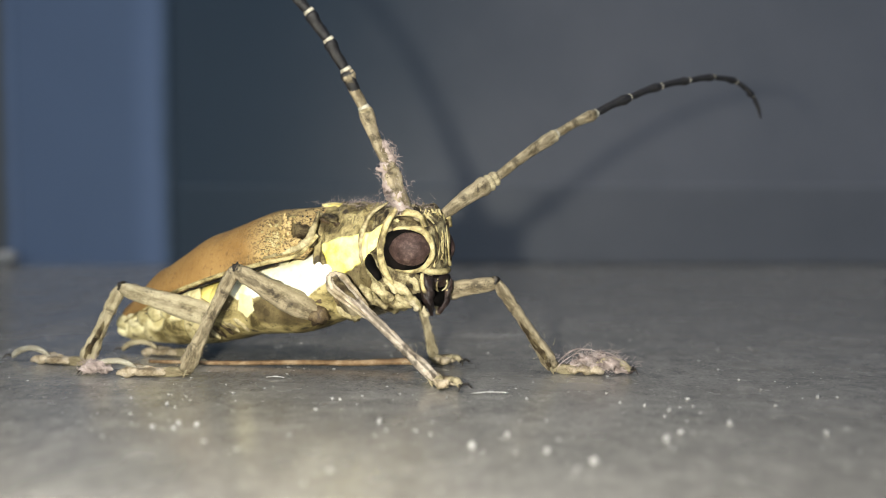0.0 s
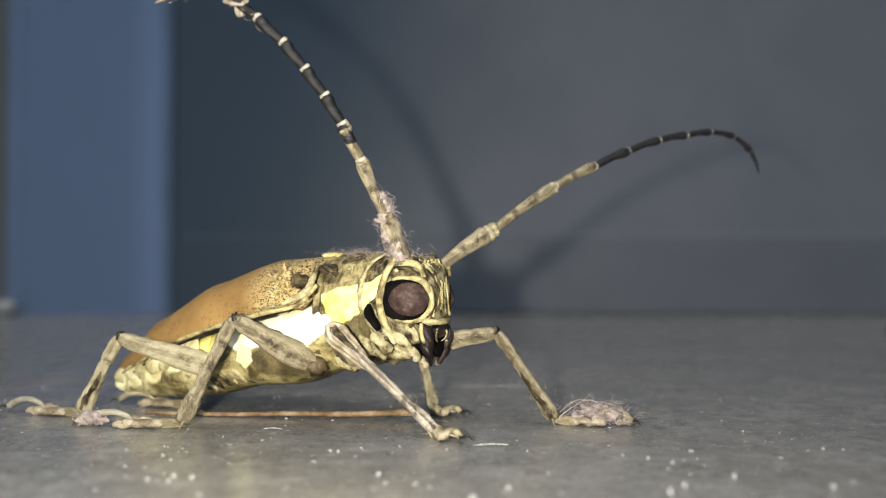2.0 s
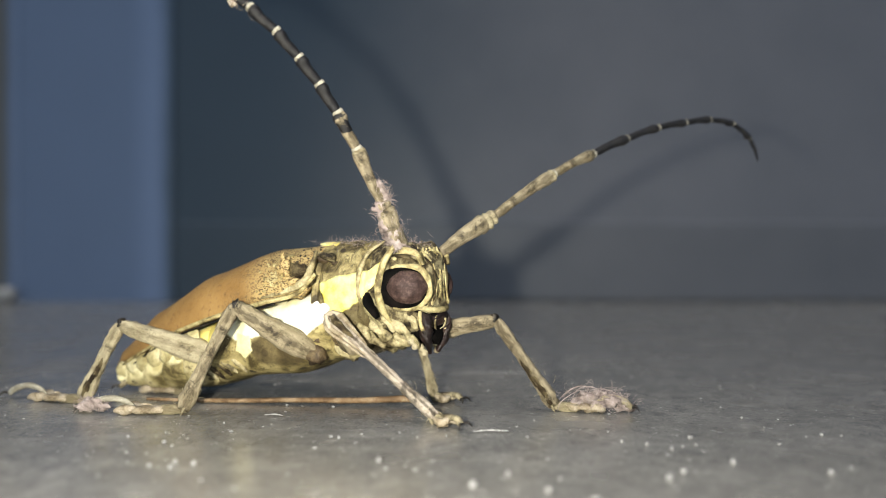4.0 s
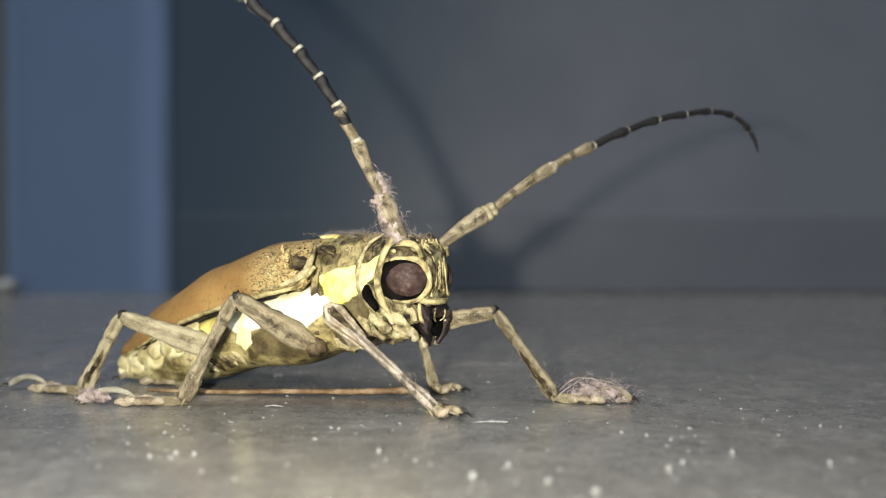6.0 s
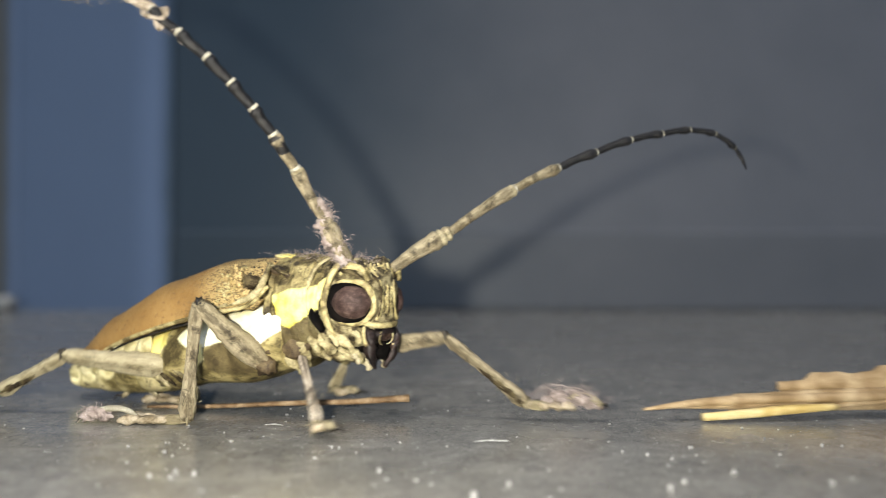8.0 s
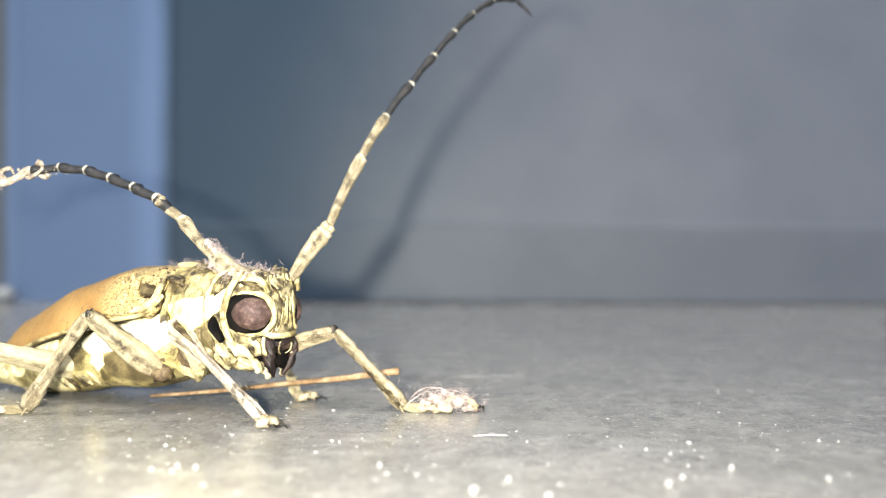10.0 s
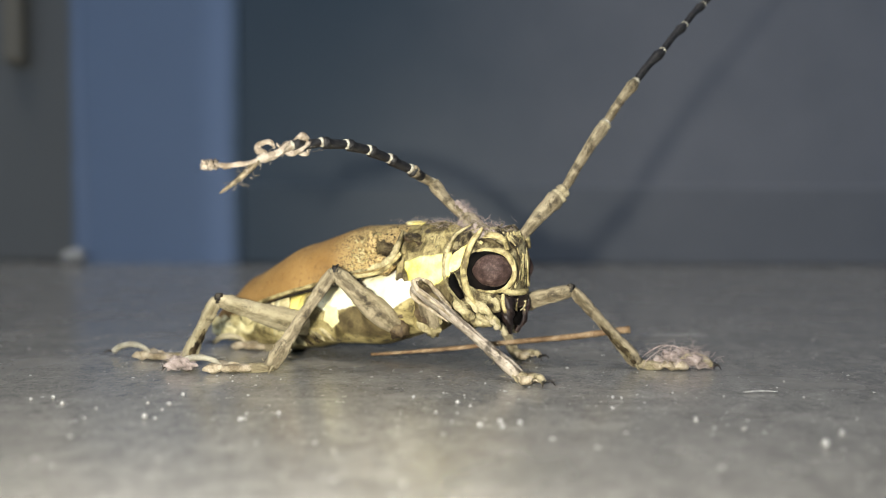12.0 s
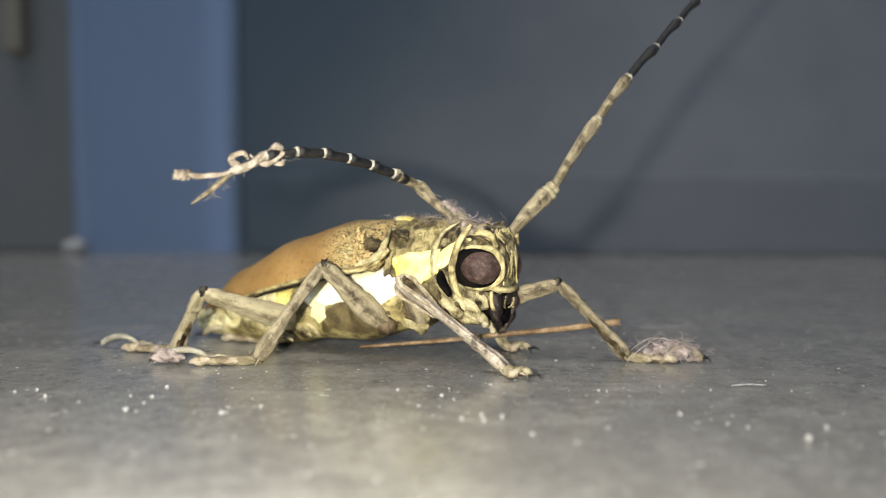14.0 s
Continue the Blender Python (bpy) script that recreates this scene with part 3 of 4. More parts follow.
def build_head(beetle):
    bm = bmesh.new()
    prof = [(44.8, 5.0, 21.0, 9.8), (46.2, 5.5, 22.0, 9.6), (48.2, 5.4, 22.4, 9.6), (50.2, 4.7, 22.0, 10.0), (51.8, 3.9, 21.6, 10.8),
            (53.0, 3.1, 21.2, 11.8), (53.8, 2.7, 20.2, 12.8), (54.1, 2.1, 18.6, 13.8)]
    rings = []
    for i in range(44):
        u = i / 43 * (len(prof) - 1)
        k = min(int(u), len(prof) - 2)
        s, w, t, b = [x + (y - x) * (u - k) for x, y in zip(prof[k], prof[k + 1])]
        mid = (t + b) / 2
        ring = []
        for a in range(52):
            q = 2 * math.pi * a / 52
            l, z = oval(q, w, (t - b) / 2, .7, .7)
            r = 1 + .07 * noise.noise(Vector((s * 1.3, l * .9, z * .8))) + .035 * noise.noise(Vector((s * 3.3, l * 2.6, z * 2.6)))
            ring.append(H(s, l * r, mid + z * r))
        rings.append(ring)
    skin(bm, rings)
    head = part("head", bm, HEADM, beetle, "blocky khaki head with cream ridges")
    for side in (-1, 1):
        tilt = Euler((0, 0, radians(-24 * side))).to_matrix()
        c = H(51.5, side * (4.3 if side < 0 else 3.25), 16.75)

        def on_eye(a, rx, rz, y):
            x, z = oval(a, rx, rz, .85, .85)
            return c + tilt @ Vector((x * .001, side * y * .001, z * .001))

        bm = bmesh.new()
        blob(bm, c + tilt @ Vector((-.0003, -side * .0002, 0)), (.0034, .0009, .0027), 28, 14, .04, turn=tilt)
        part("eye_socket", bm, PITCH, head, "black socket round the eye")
        bm = bmesh.new()
        blob(bm, c + tilt @ Vector((.0003, side * .0002, .0001)), (.0025, .0016, .0021), 32, 20, .09, turn=tilt)
        part("compound_eye", bm, EYE, head, "large brown compound eye")
        bm = bmesh.new()
        first, sweep = (-112, 232) if side < 0 else (80, 120)
        angles = [radians(first + sweep * k / 40) for k in range(41)]
        tube(bm, [on_eye(a, 3.0 if math.cos(a) > 0 else 3.3, 2.65, -.15) for a in angles], [.00016, .00030, .00042, .00040, .00020], 10, 1.2, up=(0, 1, 0), wobble=.4)
        part("eye_rim", bm, CREAM, head, "cream ridge round the eye")
        # lobe of the rim above the eye, where the antenna sits
        bm = bmesh.new()
        tube(bm, smooth_line([H(50.2, side * 4.85, 20.2), H(50.8, side * 4.7, 21.0), H(51.6, side * 4.4, 21.4), H(52.8, side * 3.6, 20.9), H(53.4, side * 3.2, 19.6)], 16), [.0002, .0004, .0003], 9, 1.1, up=(0, 1, 0), wobble=.6)
        part("brow_ridge", bm, CREAM, head, "cream ridge over the eye")
        # cheek: cream ridge, yellow patch, black crescent, collar ridge
        bm = bmesh.new()
        tube(bm, smooth_line([H(50.3, side * 4.6, 22.2), H(49.0, side * 5.4, 19.8), H(48.5, side * 5.75, 16.8), H(48.9, side * 5.5, 14.2), H(50.0, side * 5.0, 12.4)], 22), [.00022, .00040, .00046, .00042, .00020], 10, 1.1, up=(0, 1, 0), wobble=.3)
        part("cheek_ridge", bm, CREAM, head, "cream curved ridge behind the eye")
        bm = bmesh.new()
        tube(bm, smooth_line([H(48.9, side * 5.0, 19.9), H(48.2, side * 5.45, 18.9), H(47.2, side * 5.75, 17.6), H(46.5, side * 5.9, 16.3)], 16), [.0003, .0008, .0010, .0009, .0002], 12, .25, up=(1, 0, 0), wobble=.25)
        part("cheek_patch", bm, PATCH, head, "yellow patch on the cheek")
        bm = bmesh.new()
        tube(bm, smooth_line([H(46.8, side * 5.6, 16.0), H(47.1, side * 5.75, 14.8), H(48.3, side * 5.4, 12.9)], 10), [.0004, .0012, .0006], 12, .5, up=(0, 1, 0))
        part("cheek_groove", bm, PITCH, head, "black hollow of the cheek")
        bm = bmesh.new()
        tube(bm, smooth_line([H(48.6, side * 4.4, 22.6), H(46.6, side * 5.6, 20.8), H(45.8, side * 6.2, 17.8), H(46.2, side * 6.1, 14.8), H(48.4, side * 5.3, 11.9)], 22), [.00012, .00026, .00030, .00028, .00012], 10, 1.1, up=(0, 1, 0), wobble=.5)
        part("collar_ridge", bm, SKIN, head, "cream collar ridge of the head")
        bm = bmesh.new()
        tube(bm, [H(50.8, side * 1.9, 20.4), H(51.3, side * 2.6, 21.4), H(51.6, side * 3.0, 21.8)], [.0019, .0015, .0010], 14, wobble=.5)
        part("antennal_socket", bm, HEADM, head, "rough raised antenna socket")
        bm = bmesh.new()
        tube(bm, smooth_line([H(52.6, side * 2.0, 13.3), H(53.4, side * 2.45, 11.8), H(53.6, side * 2.05, 10.0), H(53.3, side * .9, 8.4)], 18), [.0007, .0009, .00075, .00065, .00045, .0002], 14, .8, wobble=1.0, square=.7)
        part("mandible", bm, JAW, head, "dark curved mandible")
        bm = bmesh.new()
        tube(bm, smooth_line([H(53.0, side * 3.1, 13.8), H(53.2, side * 3.3, 12.3), H(53.6, side * 2.7, 11.2), H(53.9, side * 1.8, 11.4)], 14), [.0002, .00028, .0002, .00012], 8, wobble=.5)
        part("jaw_rim", bm, CREAM, head, "cream rim beside the jaw")
        for l0, s0, z0 in ((2.8, 50.6, 10.9), (1.4, 51.2, 10.0)):
            bm = bmesh.new()
            pts = smooth_line([H(s0, side * l0, z0), H(s0 + .9, side * (l0 + .5), z0 - .5), H(s0 + 1.5, side * (l0 + .3), z0 - 1.2), H(s0 + 1.7, side * l0, z0 - 1.8)], 13)
            tube(bm, pts, [.0003, .0005, .0003, .0005, .00028, .0005, .00035], 8)
            part("palp", bm, SHANK, head, "pale jointed mouth palp")
        for pts, radii in ((((46.6, 4.3, 12.8), (47.8, 4.7, 11.4), (49.6, 4.2, 10.4)), (.5, .8, .4)), (((49.0, 4.4, 13.0), (50.2, 4.5, 12.1), (51.2, 3.6, 11.2)), (.4, .6, .3)),
                           (((50.8, 3.6, 13.6), (52.0, 3.2, 12.7), (52.4, 2.8, 11.6)), (.3, .6, .3)), (((47.4, 3.6, 10.4), (49.2, 3.2, 9.7), (50.8, 2.6, 9.8)), (.5, .8, .4)),
                           (((48.6, 4.9, 13.2), (49.6, 5.0, 12.2), (50.2, 4.6, 11.2)), (.2, .4, .2)), (((46.4, 4.6, 11.0), (47.2, 4.4, 9.9), (48.4, 3.8, 9.2)), (.3, .55, .3)),
                           (((50.2, 4.4, 12.6), (51.4, 3.9, 11.4), (51.8, 3.2, 10.2)), (.2, .45, .25)), (((49.6, 3.8, 11.0), (50.6, 3.5, 10.2), (51.6, 2.9, 9.4)), (.25, .5, .2)),
                           (((51.4, 3.4, 10.9), (52.3, 2.9, 10.0), (52.5, 2.3, 9.0)), (.2, .4, .15)), (((47.8, 4.9, 12.6), (48.6, 4.9, 11.4), (49.6, 4.5, 10.7)), (.15, .3, .15))):
            bm = bmesh.new()
            tube(bm, smooth_line([H(s, side * l, z) for s, l, z in pts], 14), [r * .001 for r in (radii[0], radii[1], radii[1] * .75, radii[1] * .95, radii[2])], 14, .8, wobble=.85)
            part("mouthpart", bm, SKIN, head, "pale lobed mouthpart")
    for side in (-1, 1):
        bm = bmesh.new()
        tube(bm, smooth_line([H(54.0, side * .5, 13.5), H(54.2, side * 1.3, 12.7), H(54.1, side * 1.2, 11.8), H(53.9, side * .5, 11.4)], 12), [.00008, .00014, .00012, .00006], 7, wobble=.7)
        part("lip_fold", bm, SKIN, head, "pale curled edge of the lip")
    for l in (-1.1, 1.1):
        bm = bmesh.new()
        tube(bm, smooth_line([H(52.9, l * 1.9, 21.2), H(53.9, l * 1.2, 19.4), H(54.3, l * 1.1, 16.8), H(54.2, l * 1.9, 14.6)], 18), [.00005, .00009, .00011, .00014], 8, 2.0, up=(1, 0, 0), wobble=1.0)
        part("face_ridge", bm, CREAM, head, "cream ridge down the face")
    bm = bmesh.new()
    tube(bm, smooth_line([H(52.6, -3.5, 14.4), H(54.1, -1.6, 14.0), H(54.1, 1.6, 14.0), H(52.6, 3.5, 14.4)], 16), [.0003, .00045, .0003], 8, wobble=.3)
    part("clypeus", bm, CREAM, head, "cream band above the jaws")
    bm = bmesh.new()
    blob(bm, H(53.5, 0, 12.9), (.0009, .0021, .0009), 20, 14, .6)
    part("labrum", bm, JAW, head, "dark glossy upper lip")
    # black lumps fill the gaps round the jaws, their shade put into colour
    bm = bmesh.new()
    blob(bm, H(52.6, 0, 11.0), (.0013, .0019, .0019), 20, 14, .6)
    part("mouth", bm, PITCH, head, "black lump for the shade between the jaws")
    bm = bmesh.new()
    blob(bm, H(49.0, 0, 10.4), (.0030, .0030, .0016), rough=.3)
    part("throat", bm, PITCH, head, "black lump for the shade between the mouthparts")
    for l, w in ((-1.9, .9), (.1, .7), (1.9, .9)):
        bm = bmesh.new()
        tube(bm, smooth_line([H(53.2, l * 1.3, 20.6), H(54.05, l * .85, 19.0), H(54.33, l * .8, 16.8), H(54.25, l * 1.1, 14.9)], 22), [r * .001 * w for r in (.05, .15, .04, .17, .12, .03, .14, .06)], 7, 1.6, up=(1, 0, 0), wobble=.9)
        part("furrow", bm, UMBER, head, "dark furrow down the face")
    for side in (-1, 1):
        bm = bmesh.new()
        tube(bm, smooth_line([H(52.4, side * 3.4, 13.8), H(53.9, side * 1.6, 13.4), H(54.0, 0, 13.35)], 12), [.0001, .0002, .00016], 7, wobble=.5)
        part("lip_line", bm, PITCH, head, "dark line under the face band")
        # the brow recess has no depth here; its shade is a dark tube
        bm = bmesh.new()
        tube(bm, smooth_line([H(49.8, side * 4.75, 20.6), H(50.6, side * 4.7, 20.7), H(51.6, side * 4.55, 20.6), H(52.8, side * 3.7, 20.0)], 14), [.00015, .0005, .0005, .0002], 9, .6, up=(0, 1, 0), wobble=.6)
        part("brow_shade", bm, UMBER, head, "dark strip that paints the shade over the eye")
    # rugose grain of the face
    bm = bmesh.new()
    rnd = random.Random(77)
    for _ in range(240):
        z = rnd.uniform(15.2, 21.8)
        l = rnd.uniform(-1, 1) * (1.9 if z < 19.5 else 2.9)
        s = 54.15 - .10 * l * l - (max(0, z - 18.6) * .42)
        r = rnd.uniform(.00008, .0002)
        blob(bm, H(s, l, z), (r, r, r * rnd.uniform(1, 2)), 6, 4, .5)
    part("face_grain", bm, CREAM, head, "cream rugose grain on the face")
    bm = bmesh.new()
    lint(bm, H(49.6, -1.6, 22.3), (.0018, .0014, .0003), 200, .0011, .00002, seed=5)
    part("lint", bm, LINT, head, "pinkish grey lint caught on the head")
    return head


# antenna: lengths of its pieces, mm
LENGTHS = ([8.4, .9, 11.2, 7.4, 6.4, 6.0, 5.3, 4.6, 4.3, 3.9, 3.9], [6.0, .9, 7.1, 4.9, 3.9, 3.8, 3.8, 3.9, 3.9, 4.4, 6.0])
THICK = ([1.05, .9, .78, .70, .64, .57, .54, .50, .46, .42, .36], [1.05, .9, .80, .74, .72, .70, .68, .66, .62, .50, .42])


def antenna_piece(beetle, k, fluffy):
    bm = bmesh.new()
    L, r = LENGTHS[fluffy][k] * .001, THICK[fluffy][k] * .001
    if k == 0:
        prof = [.6, .75, .85, .98, 1.0, 1.1, 1.2, .8]
    elif k == 1:
        prof = [.8, 1.0, .9]
    elif k < 10:
        prof = [.72, .86, .88, .9, .92, 1.0, 1.25, .9]
    else:
        prof = [.8, .9, .8, .6, .25]
    n = 16
    pts = [Vector((L * i / (n - 1), 0, .00018 * math.sin(i / (n - 1) * math.pi))) for i in range(n)]
    tube(bm, pts, [p * r for p in prof], 12, mat=0, wobble=.22)
    if k >= 3:
        tube(bm, [Vector((x * r, 0, 0)) for x in (-.2, 0, .25, .5)], [r * .8, r * 1.04, r * 1.0, r * .85], 12, mat=1, wobble=.3)
    else:
        tube(bm, [Vector((L - r * .9, 0, 0)), Vector((L - r * .3, 0, 0)), Vector((L + r * .1, 0, 0))], [r * .95, r * (1.22 if not fluffy else 1.12), r * .8], 12, mat=0 if fluffy and k < 2 else 1)
    if k == 3 and fluffy:
        tube(bm, [Vector((L * x, 0, .00012)) for x in (.42, .5, .7, .9, 1.0)], [r * .7, r * .95, r * 1.02, r * 1.22, r * .9], 12, mat=2, wobble=.2)
    base = LEGM if k < 4 or (k == 10 and fluffy) else LINT_PALE if k == 9 and fluffy else BLACK
    ob = part("antenna_segment", bm, (base, RING if k >= 3 else SHANK, BLACK), beetle, "grey-khaki antenna piece" if k < 4 else "black antenna piece with a pale ring")
    if k == 0 and fluffy:
        bm = bmesh.new()
        lint(bm, (L * .6, 0, .0004), (.0016, .0006, .0007), 420, .0011, .00003, seed=3)
        for j in range(8):
            blob(bm, (L * (.1 + .13 * j), .0003 * (-1) ** j, .0002 + .0003 * (j % 3)), (.0010, .0007, .0007), 16, 10, 1.2)
        part("lint", bm, LINT, ob, "pinkish grey lint wound round the antenna")
    if k == 2 and fluffy:
        bm = bmesh.new()
        lint(bm, (L * .12, 0, -.0006), (.0009, .0003, .0004), 150, .0013, .00003, seed=13)
        for j in range(4):
            blob(bm, (L * (.02 + .09 * j), 0, -.0007 + .0001 * j), (.0008, .0005, .0004), 12, 8, 1.2)
        part("lint", bm, LINT, ob, "pinkish grey lint wound round the antenna")
    if k in (8, 9, 10) and fluffy:
        bm = bmesh.new()
        # loops of pale lint: a thick curl, a winding strand and a loose end
        loops = {8: [((.55, 0, .5), (.5, .6, 1.5), (.75, .9, 1.2), (.9, .6, -.3), (.7, -.5, -1.3), (.55, -.9, -.2), (.8, -.6, 1.0), (1.15, .2, 1.3), (1.35, .7, .5), (1.5, .3, -.6))],
                 9: [((-.1, .6, -.6), (.2, -.6, -.5), (.45, -.7, .4), (.7, .1, .7), (.95, .6, 0)), ((.5, -.4, -.6), (.55, 0, -1.9), (.8, .4, -2.2), (.95, .2, -1.4), (.8, -.2, -.7), (.9, -.3, .4))],
                 10: [((-.1, 0, .3), (.15, -.4, -.4), (.32, 0, -1.3), (.5, .2, -2.3), (.62, 0, -3.2), (.75, .1, -4.0))]}[k]
        for pts in loops:
            tube(bm, smooth_line([(L * x, y * .0007, z * .00072) for x, y, z in pts], 44), [.00014, .0003, .00024, .00036, .00024, .00036, .00028, .00016], 8, .7, wobble=1.2)
        if k == 10:
            for j in range(4):
                blob(bm, (L * (.70 + .05 * j), .0002 * (-1) ** j, -.0029 - .0002 * j), (.0005, .0004, .0004), 14, 9, 1.6)
        lint(bm, (L * .5, 0, .0002), (.0010, .0004, .0004), 16, .0012, .00003, seed=20 + k)
        part("lint", bm, LINT_PALE, ob, "pale curl of lint on the antenna tip")
    return ob


def antenna_poses(body, root, lengths, swing, lean):
    """Poses of the pieces on the body: swing is each piece's angle in the upright plane across the view, lean its angle away."""
    back = body.to_3x3().inverted()
    p, out = Vector(root), []
    for L, a, b in zip(lengths, swing, lean):
        a, b = radians(a), radians(b)
        d = back @ Vector((math.cos(a) * math.cos(b), math.sin(b), math.sin(a) * math.cos(b)))
        y = (back @ Vector((0, 1, 0)))
        y = (y - d * y.dot(d)).normalized()
        m = Matrix((d, y, d.cross(y))).transposed().to_4x4()
        m.translation = p
        out.append(m)
        p = p + d * (L * .001)
    return out


# legs: hip on the body (s, l, z), then knee and ankle on the ground plan (x, y, z), the toe's bearing, length of the foot, thickness, lint, seed
LEGS = {
    "near_front": ((43.5, -4.4, 8.2), (-13.6, 94.9, 12.45), (-1.0, 93.4, .9), -48, 4.6, .85, 0, 1),
    "far_front": ((45.0, 3.4, 9.6), (7.2, 100.0, 12.2), (14.6, 101.0, .8), -8, 10.0, 1.0, .0027, 2),
    "near_mid": ((39.3, -6.6, 7.9), (-25.8, 96.5, 14.0), (-33.4, 98.8, .8), 176, 13.2, 1.08, 0, 3),
    "far_mid": ((38.0, 3.5, 7.0), (-3.4, 112.0, 9.0), (-1.3, 108.0, .8), -32, 4.5, .8, 0, 4),
    "near_hind": ((24.5, -5.2, 5.8), (-44.1, 106.0, 10.6), (-49.4, 105.6, .8), 160, 13.6, 1.12, 0, 5),
    "far_hind": ((24.0, 3.5, 5.0), (-33.0, 121.0, 8.5), (-37.0, 112.5, .8), 165, 12.0, .85, 0, 6),
}
# ankles after the beetle has drawn back, and bearings of the toes
STEPPED = {
    "near_front": ((-22.5, 94.8, .9), -55), "far_front": ((-5.3, 103.0, .8), -4), "near_mid": ((-54.7, 100.5, .8), 178),
    "far_mid": ((-21.3, 111.5, .8), -40), "near_hind": ((-67.6, 107.2, .8), 158), "far_hind": ((-56.5, 116.0, .8), 160)}
A_POSE = pose(-.0253, .1103, -.0002, 0, .4, -25)
B_POSE = pose(-.0448, .1147, -.0022, 0, 1.7, -29.5)


def build_leg(beetle, hip, knee, ankle, bearing, foot, thick, fluff, seed):
    """Thigh, shin and foot, each along its own x axis from its joint."""
    hip_w, knee_w, ankle_w = A_POSE @ P(*hip), Vector(knee) * .001, Vector(ankle) * .001
    a, b = (knee_w - hip_w).length, (ankle_w - knee_w).length
    bm = bmesh.new()
    tube(bm, [Vector((a * i / 17, 0, .00015 * math.sin(i / 17 * math.pi))) for i in range(18)],
         [r * .001 * thick for r in (.8, 1.25, 1.5, 1.5, 1.4, 1.25, 1.1, 1.0, .98, .7)], 16, .75, wobble=.24, square=.66)
    femur = part("femur", bm, THIGH if seed == 3 else LEGM if seed != 5 else SHANK, beetle, "grey-khaki thigh")
    bm = bmesh.new()
    if seed == 1:
        blob(bm, (a, 0, 0), (.0013, .0009, .0012), 18, 12, .5)
        part("knee", bm, GROOVED, femur, "blunt pale knee")
    else:
        blob(bm, (a - .0001, 0, -.0002), (.00055 * thick, .0006 * thick, .0006 * thick), 14, 9, .7)
        part("knee", bm, JOINT, femur, "black knee joint")
    bm = bmesh.new()
    blob(bm, (0, 0, 0), ((.0024 if seed == 2 else .0014) * thick, .0012 * thick, (.0021 if seed == 2 else .0012) * thick), 20, 14, .45)
    part("coxa", bm, SKIN if seed < 3 else BROWN, femur, "rounded pale hip" if seed < 3 else "rough brown hip")
    bm = bmesh.new()
    tube(bm, [Vector((b * i / 19, 0, -.00012 * math.sin(i / 19 * math.pi))) for i in range(20)],
         [r * .001 * thick for r in ((1.2, 1.2, .95, .85, .8, .78, .8, .88, 1.1, .9) if seed == 1 else (.6, .80, .76, .70, .68, .70, .76, .86, 1.02, .8))], 16, .8, wobble=.3, square=.62)
    tibia = part("tibia", bm, GROOVED if seed == 1 else LEGM if seed in (2, 3) else SHANK, beetle, "slender khaki shin")
    if seed == 1:
        for k in (-1, 1):
            bm = bmesh.new()
            tube(bm, smooth_line([(b * .34, .0005, k * .0007), (b * .16, .0008, k * .0009), (.0003, .0010, k * .0010), (-.0009, .0001, k * .0009), (.0002, -.0009, k * .0010), (b * .15, -.0008, k * .0009), (b * .30, -.0005, k * .0007)], 30), [.0001, .00024, .0003, .00028, .00032, .00022, .0001], 9, wobble=.6)
            part("knee_rim", bm, PAD, tibia, "pale looped rim of the knee")
            # the dark of the gap inside the rim, put in as colour
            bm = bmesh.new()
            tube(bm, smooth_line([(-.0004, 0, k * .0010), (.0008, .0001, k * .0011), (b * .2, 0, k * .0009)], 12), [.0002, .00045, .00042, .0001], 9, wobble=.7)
            part("knee_gap_shade", bm, UMBER, tibia, "dark tube that paints the gap inside the knee rim")
    bm = bmesh.new()
    for k in (-1, 1):
        tube(bm, [(b - .0006, k * .0005, 0), (b + .0002, k * .0008, .0001), (b + .0007, k * .0009, .0001)], [.0002, .00016, .00004], 6)
    lint(bm, (b * .82, 0, 0), (.0014, .0005, .0005), 46, .0009, .00003, seed=seed)
    for j in range(5):
        lint(bm, (b * (.15 + .16 * j), 0, 0), (b * .05, .0004 * thick, .0006 * thick), 10, .0006, .000018, seed=seed * 10 + j)
    part("spur", bm, SHANK, tibia, "spurs and bristles at the ankle")
    # foot: heart-shaped pads, claw joint and claws
    L = foot * .001
    bm = bmesh.new()
    tube(bm, [(-.0004, 0, .0000), (L * .14, 0, -.0002), (L * .3, 0, -.0003)], [.0005, .0007, .0006], 10, 1.1, wobble=.2)
    tarsus = part("tarsus", bm, SHANK, beetle, "pale jointed foot")
    fat = 1.0 if foot < 8 else 1.05
    for x0, x1, w in ((.14, .34, .8), (.27, .48, .95), (.40, .66, 1.1)):
        bm = bmesh.new()
        for k in (-1, 1):
            tube(bm, smooth_line([(x0 * L, k * .0001, -.0002), ((x0 + x1) / 2 * L, k * w * .0007, -.0001), (x1 * L, k * w * .0009, -.0003)], 9), [.0002, .00040 * w * fat, .00048 * w * fat, .0002], 10, 1.3, wobble=.9, square=.75)
        part("pad", bm, PAD, tarsus, "pale heart-shaped foot pad")
    bm = bmesh.new()
    arch = .0010 if foot > 8 else .0004
    tube(bm, smooth_line([(.50 * L, 0, .0001), (.58 * L, 0, arch * .8), (.72 * L, 0, arch * 1.15), (.88 * L, 0, arch * .8), (L, 0, -.0001)], 16), [.00024, .00036, .00042, .00046, .0004], 9, wobble=.3)
    part("claw_joint", bm, RING if seed in (3, 5) else SHANK, tarsus, "curved last foot joint")
    bm = bmesh.new()
    for k in (-1, 1):
        tube(bm, smooth_line([(L - .0003, 0, -.0002), (L + .0005, k * .0006, .0001), (L + .0009, k * .0011, -.0005)], 8), [.0002, .00017, .00004], 6)
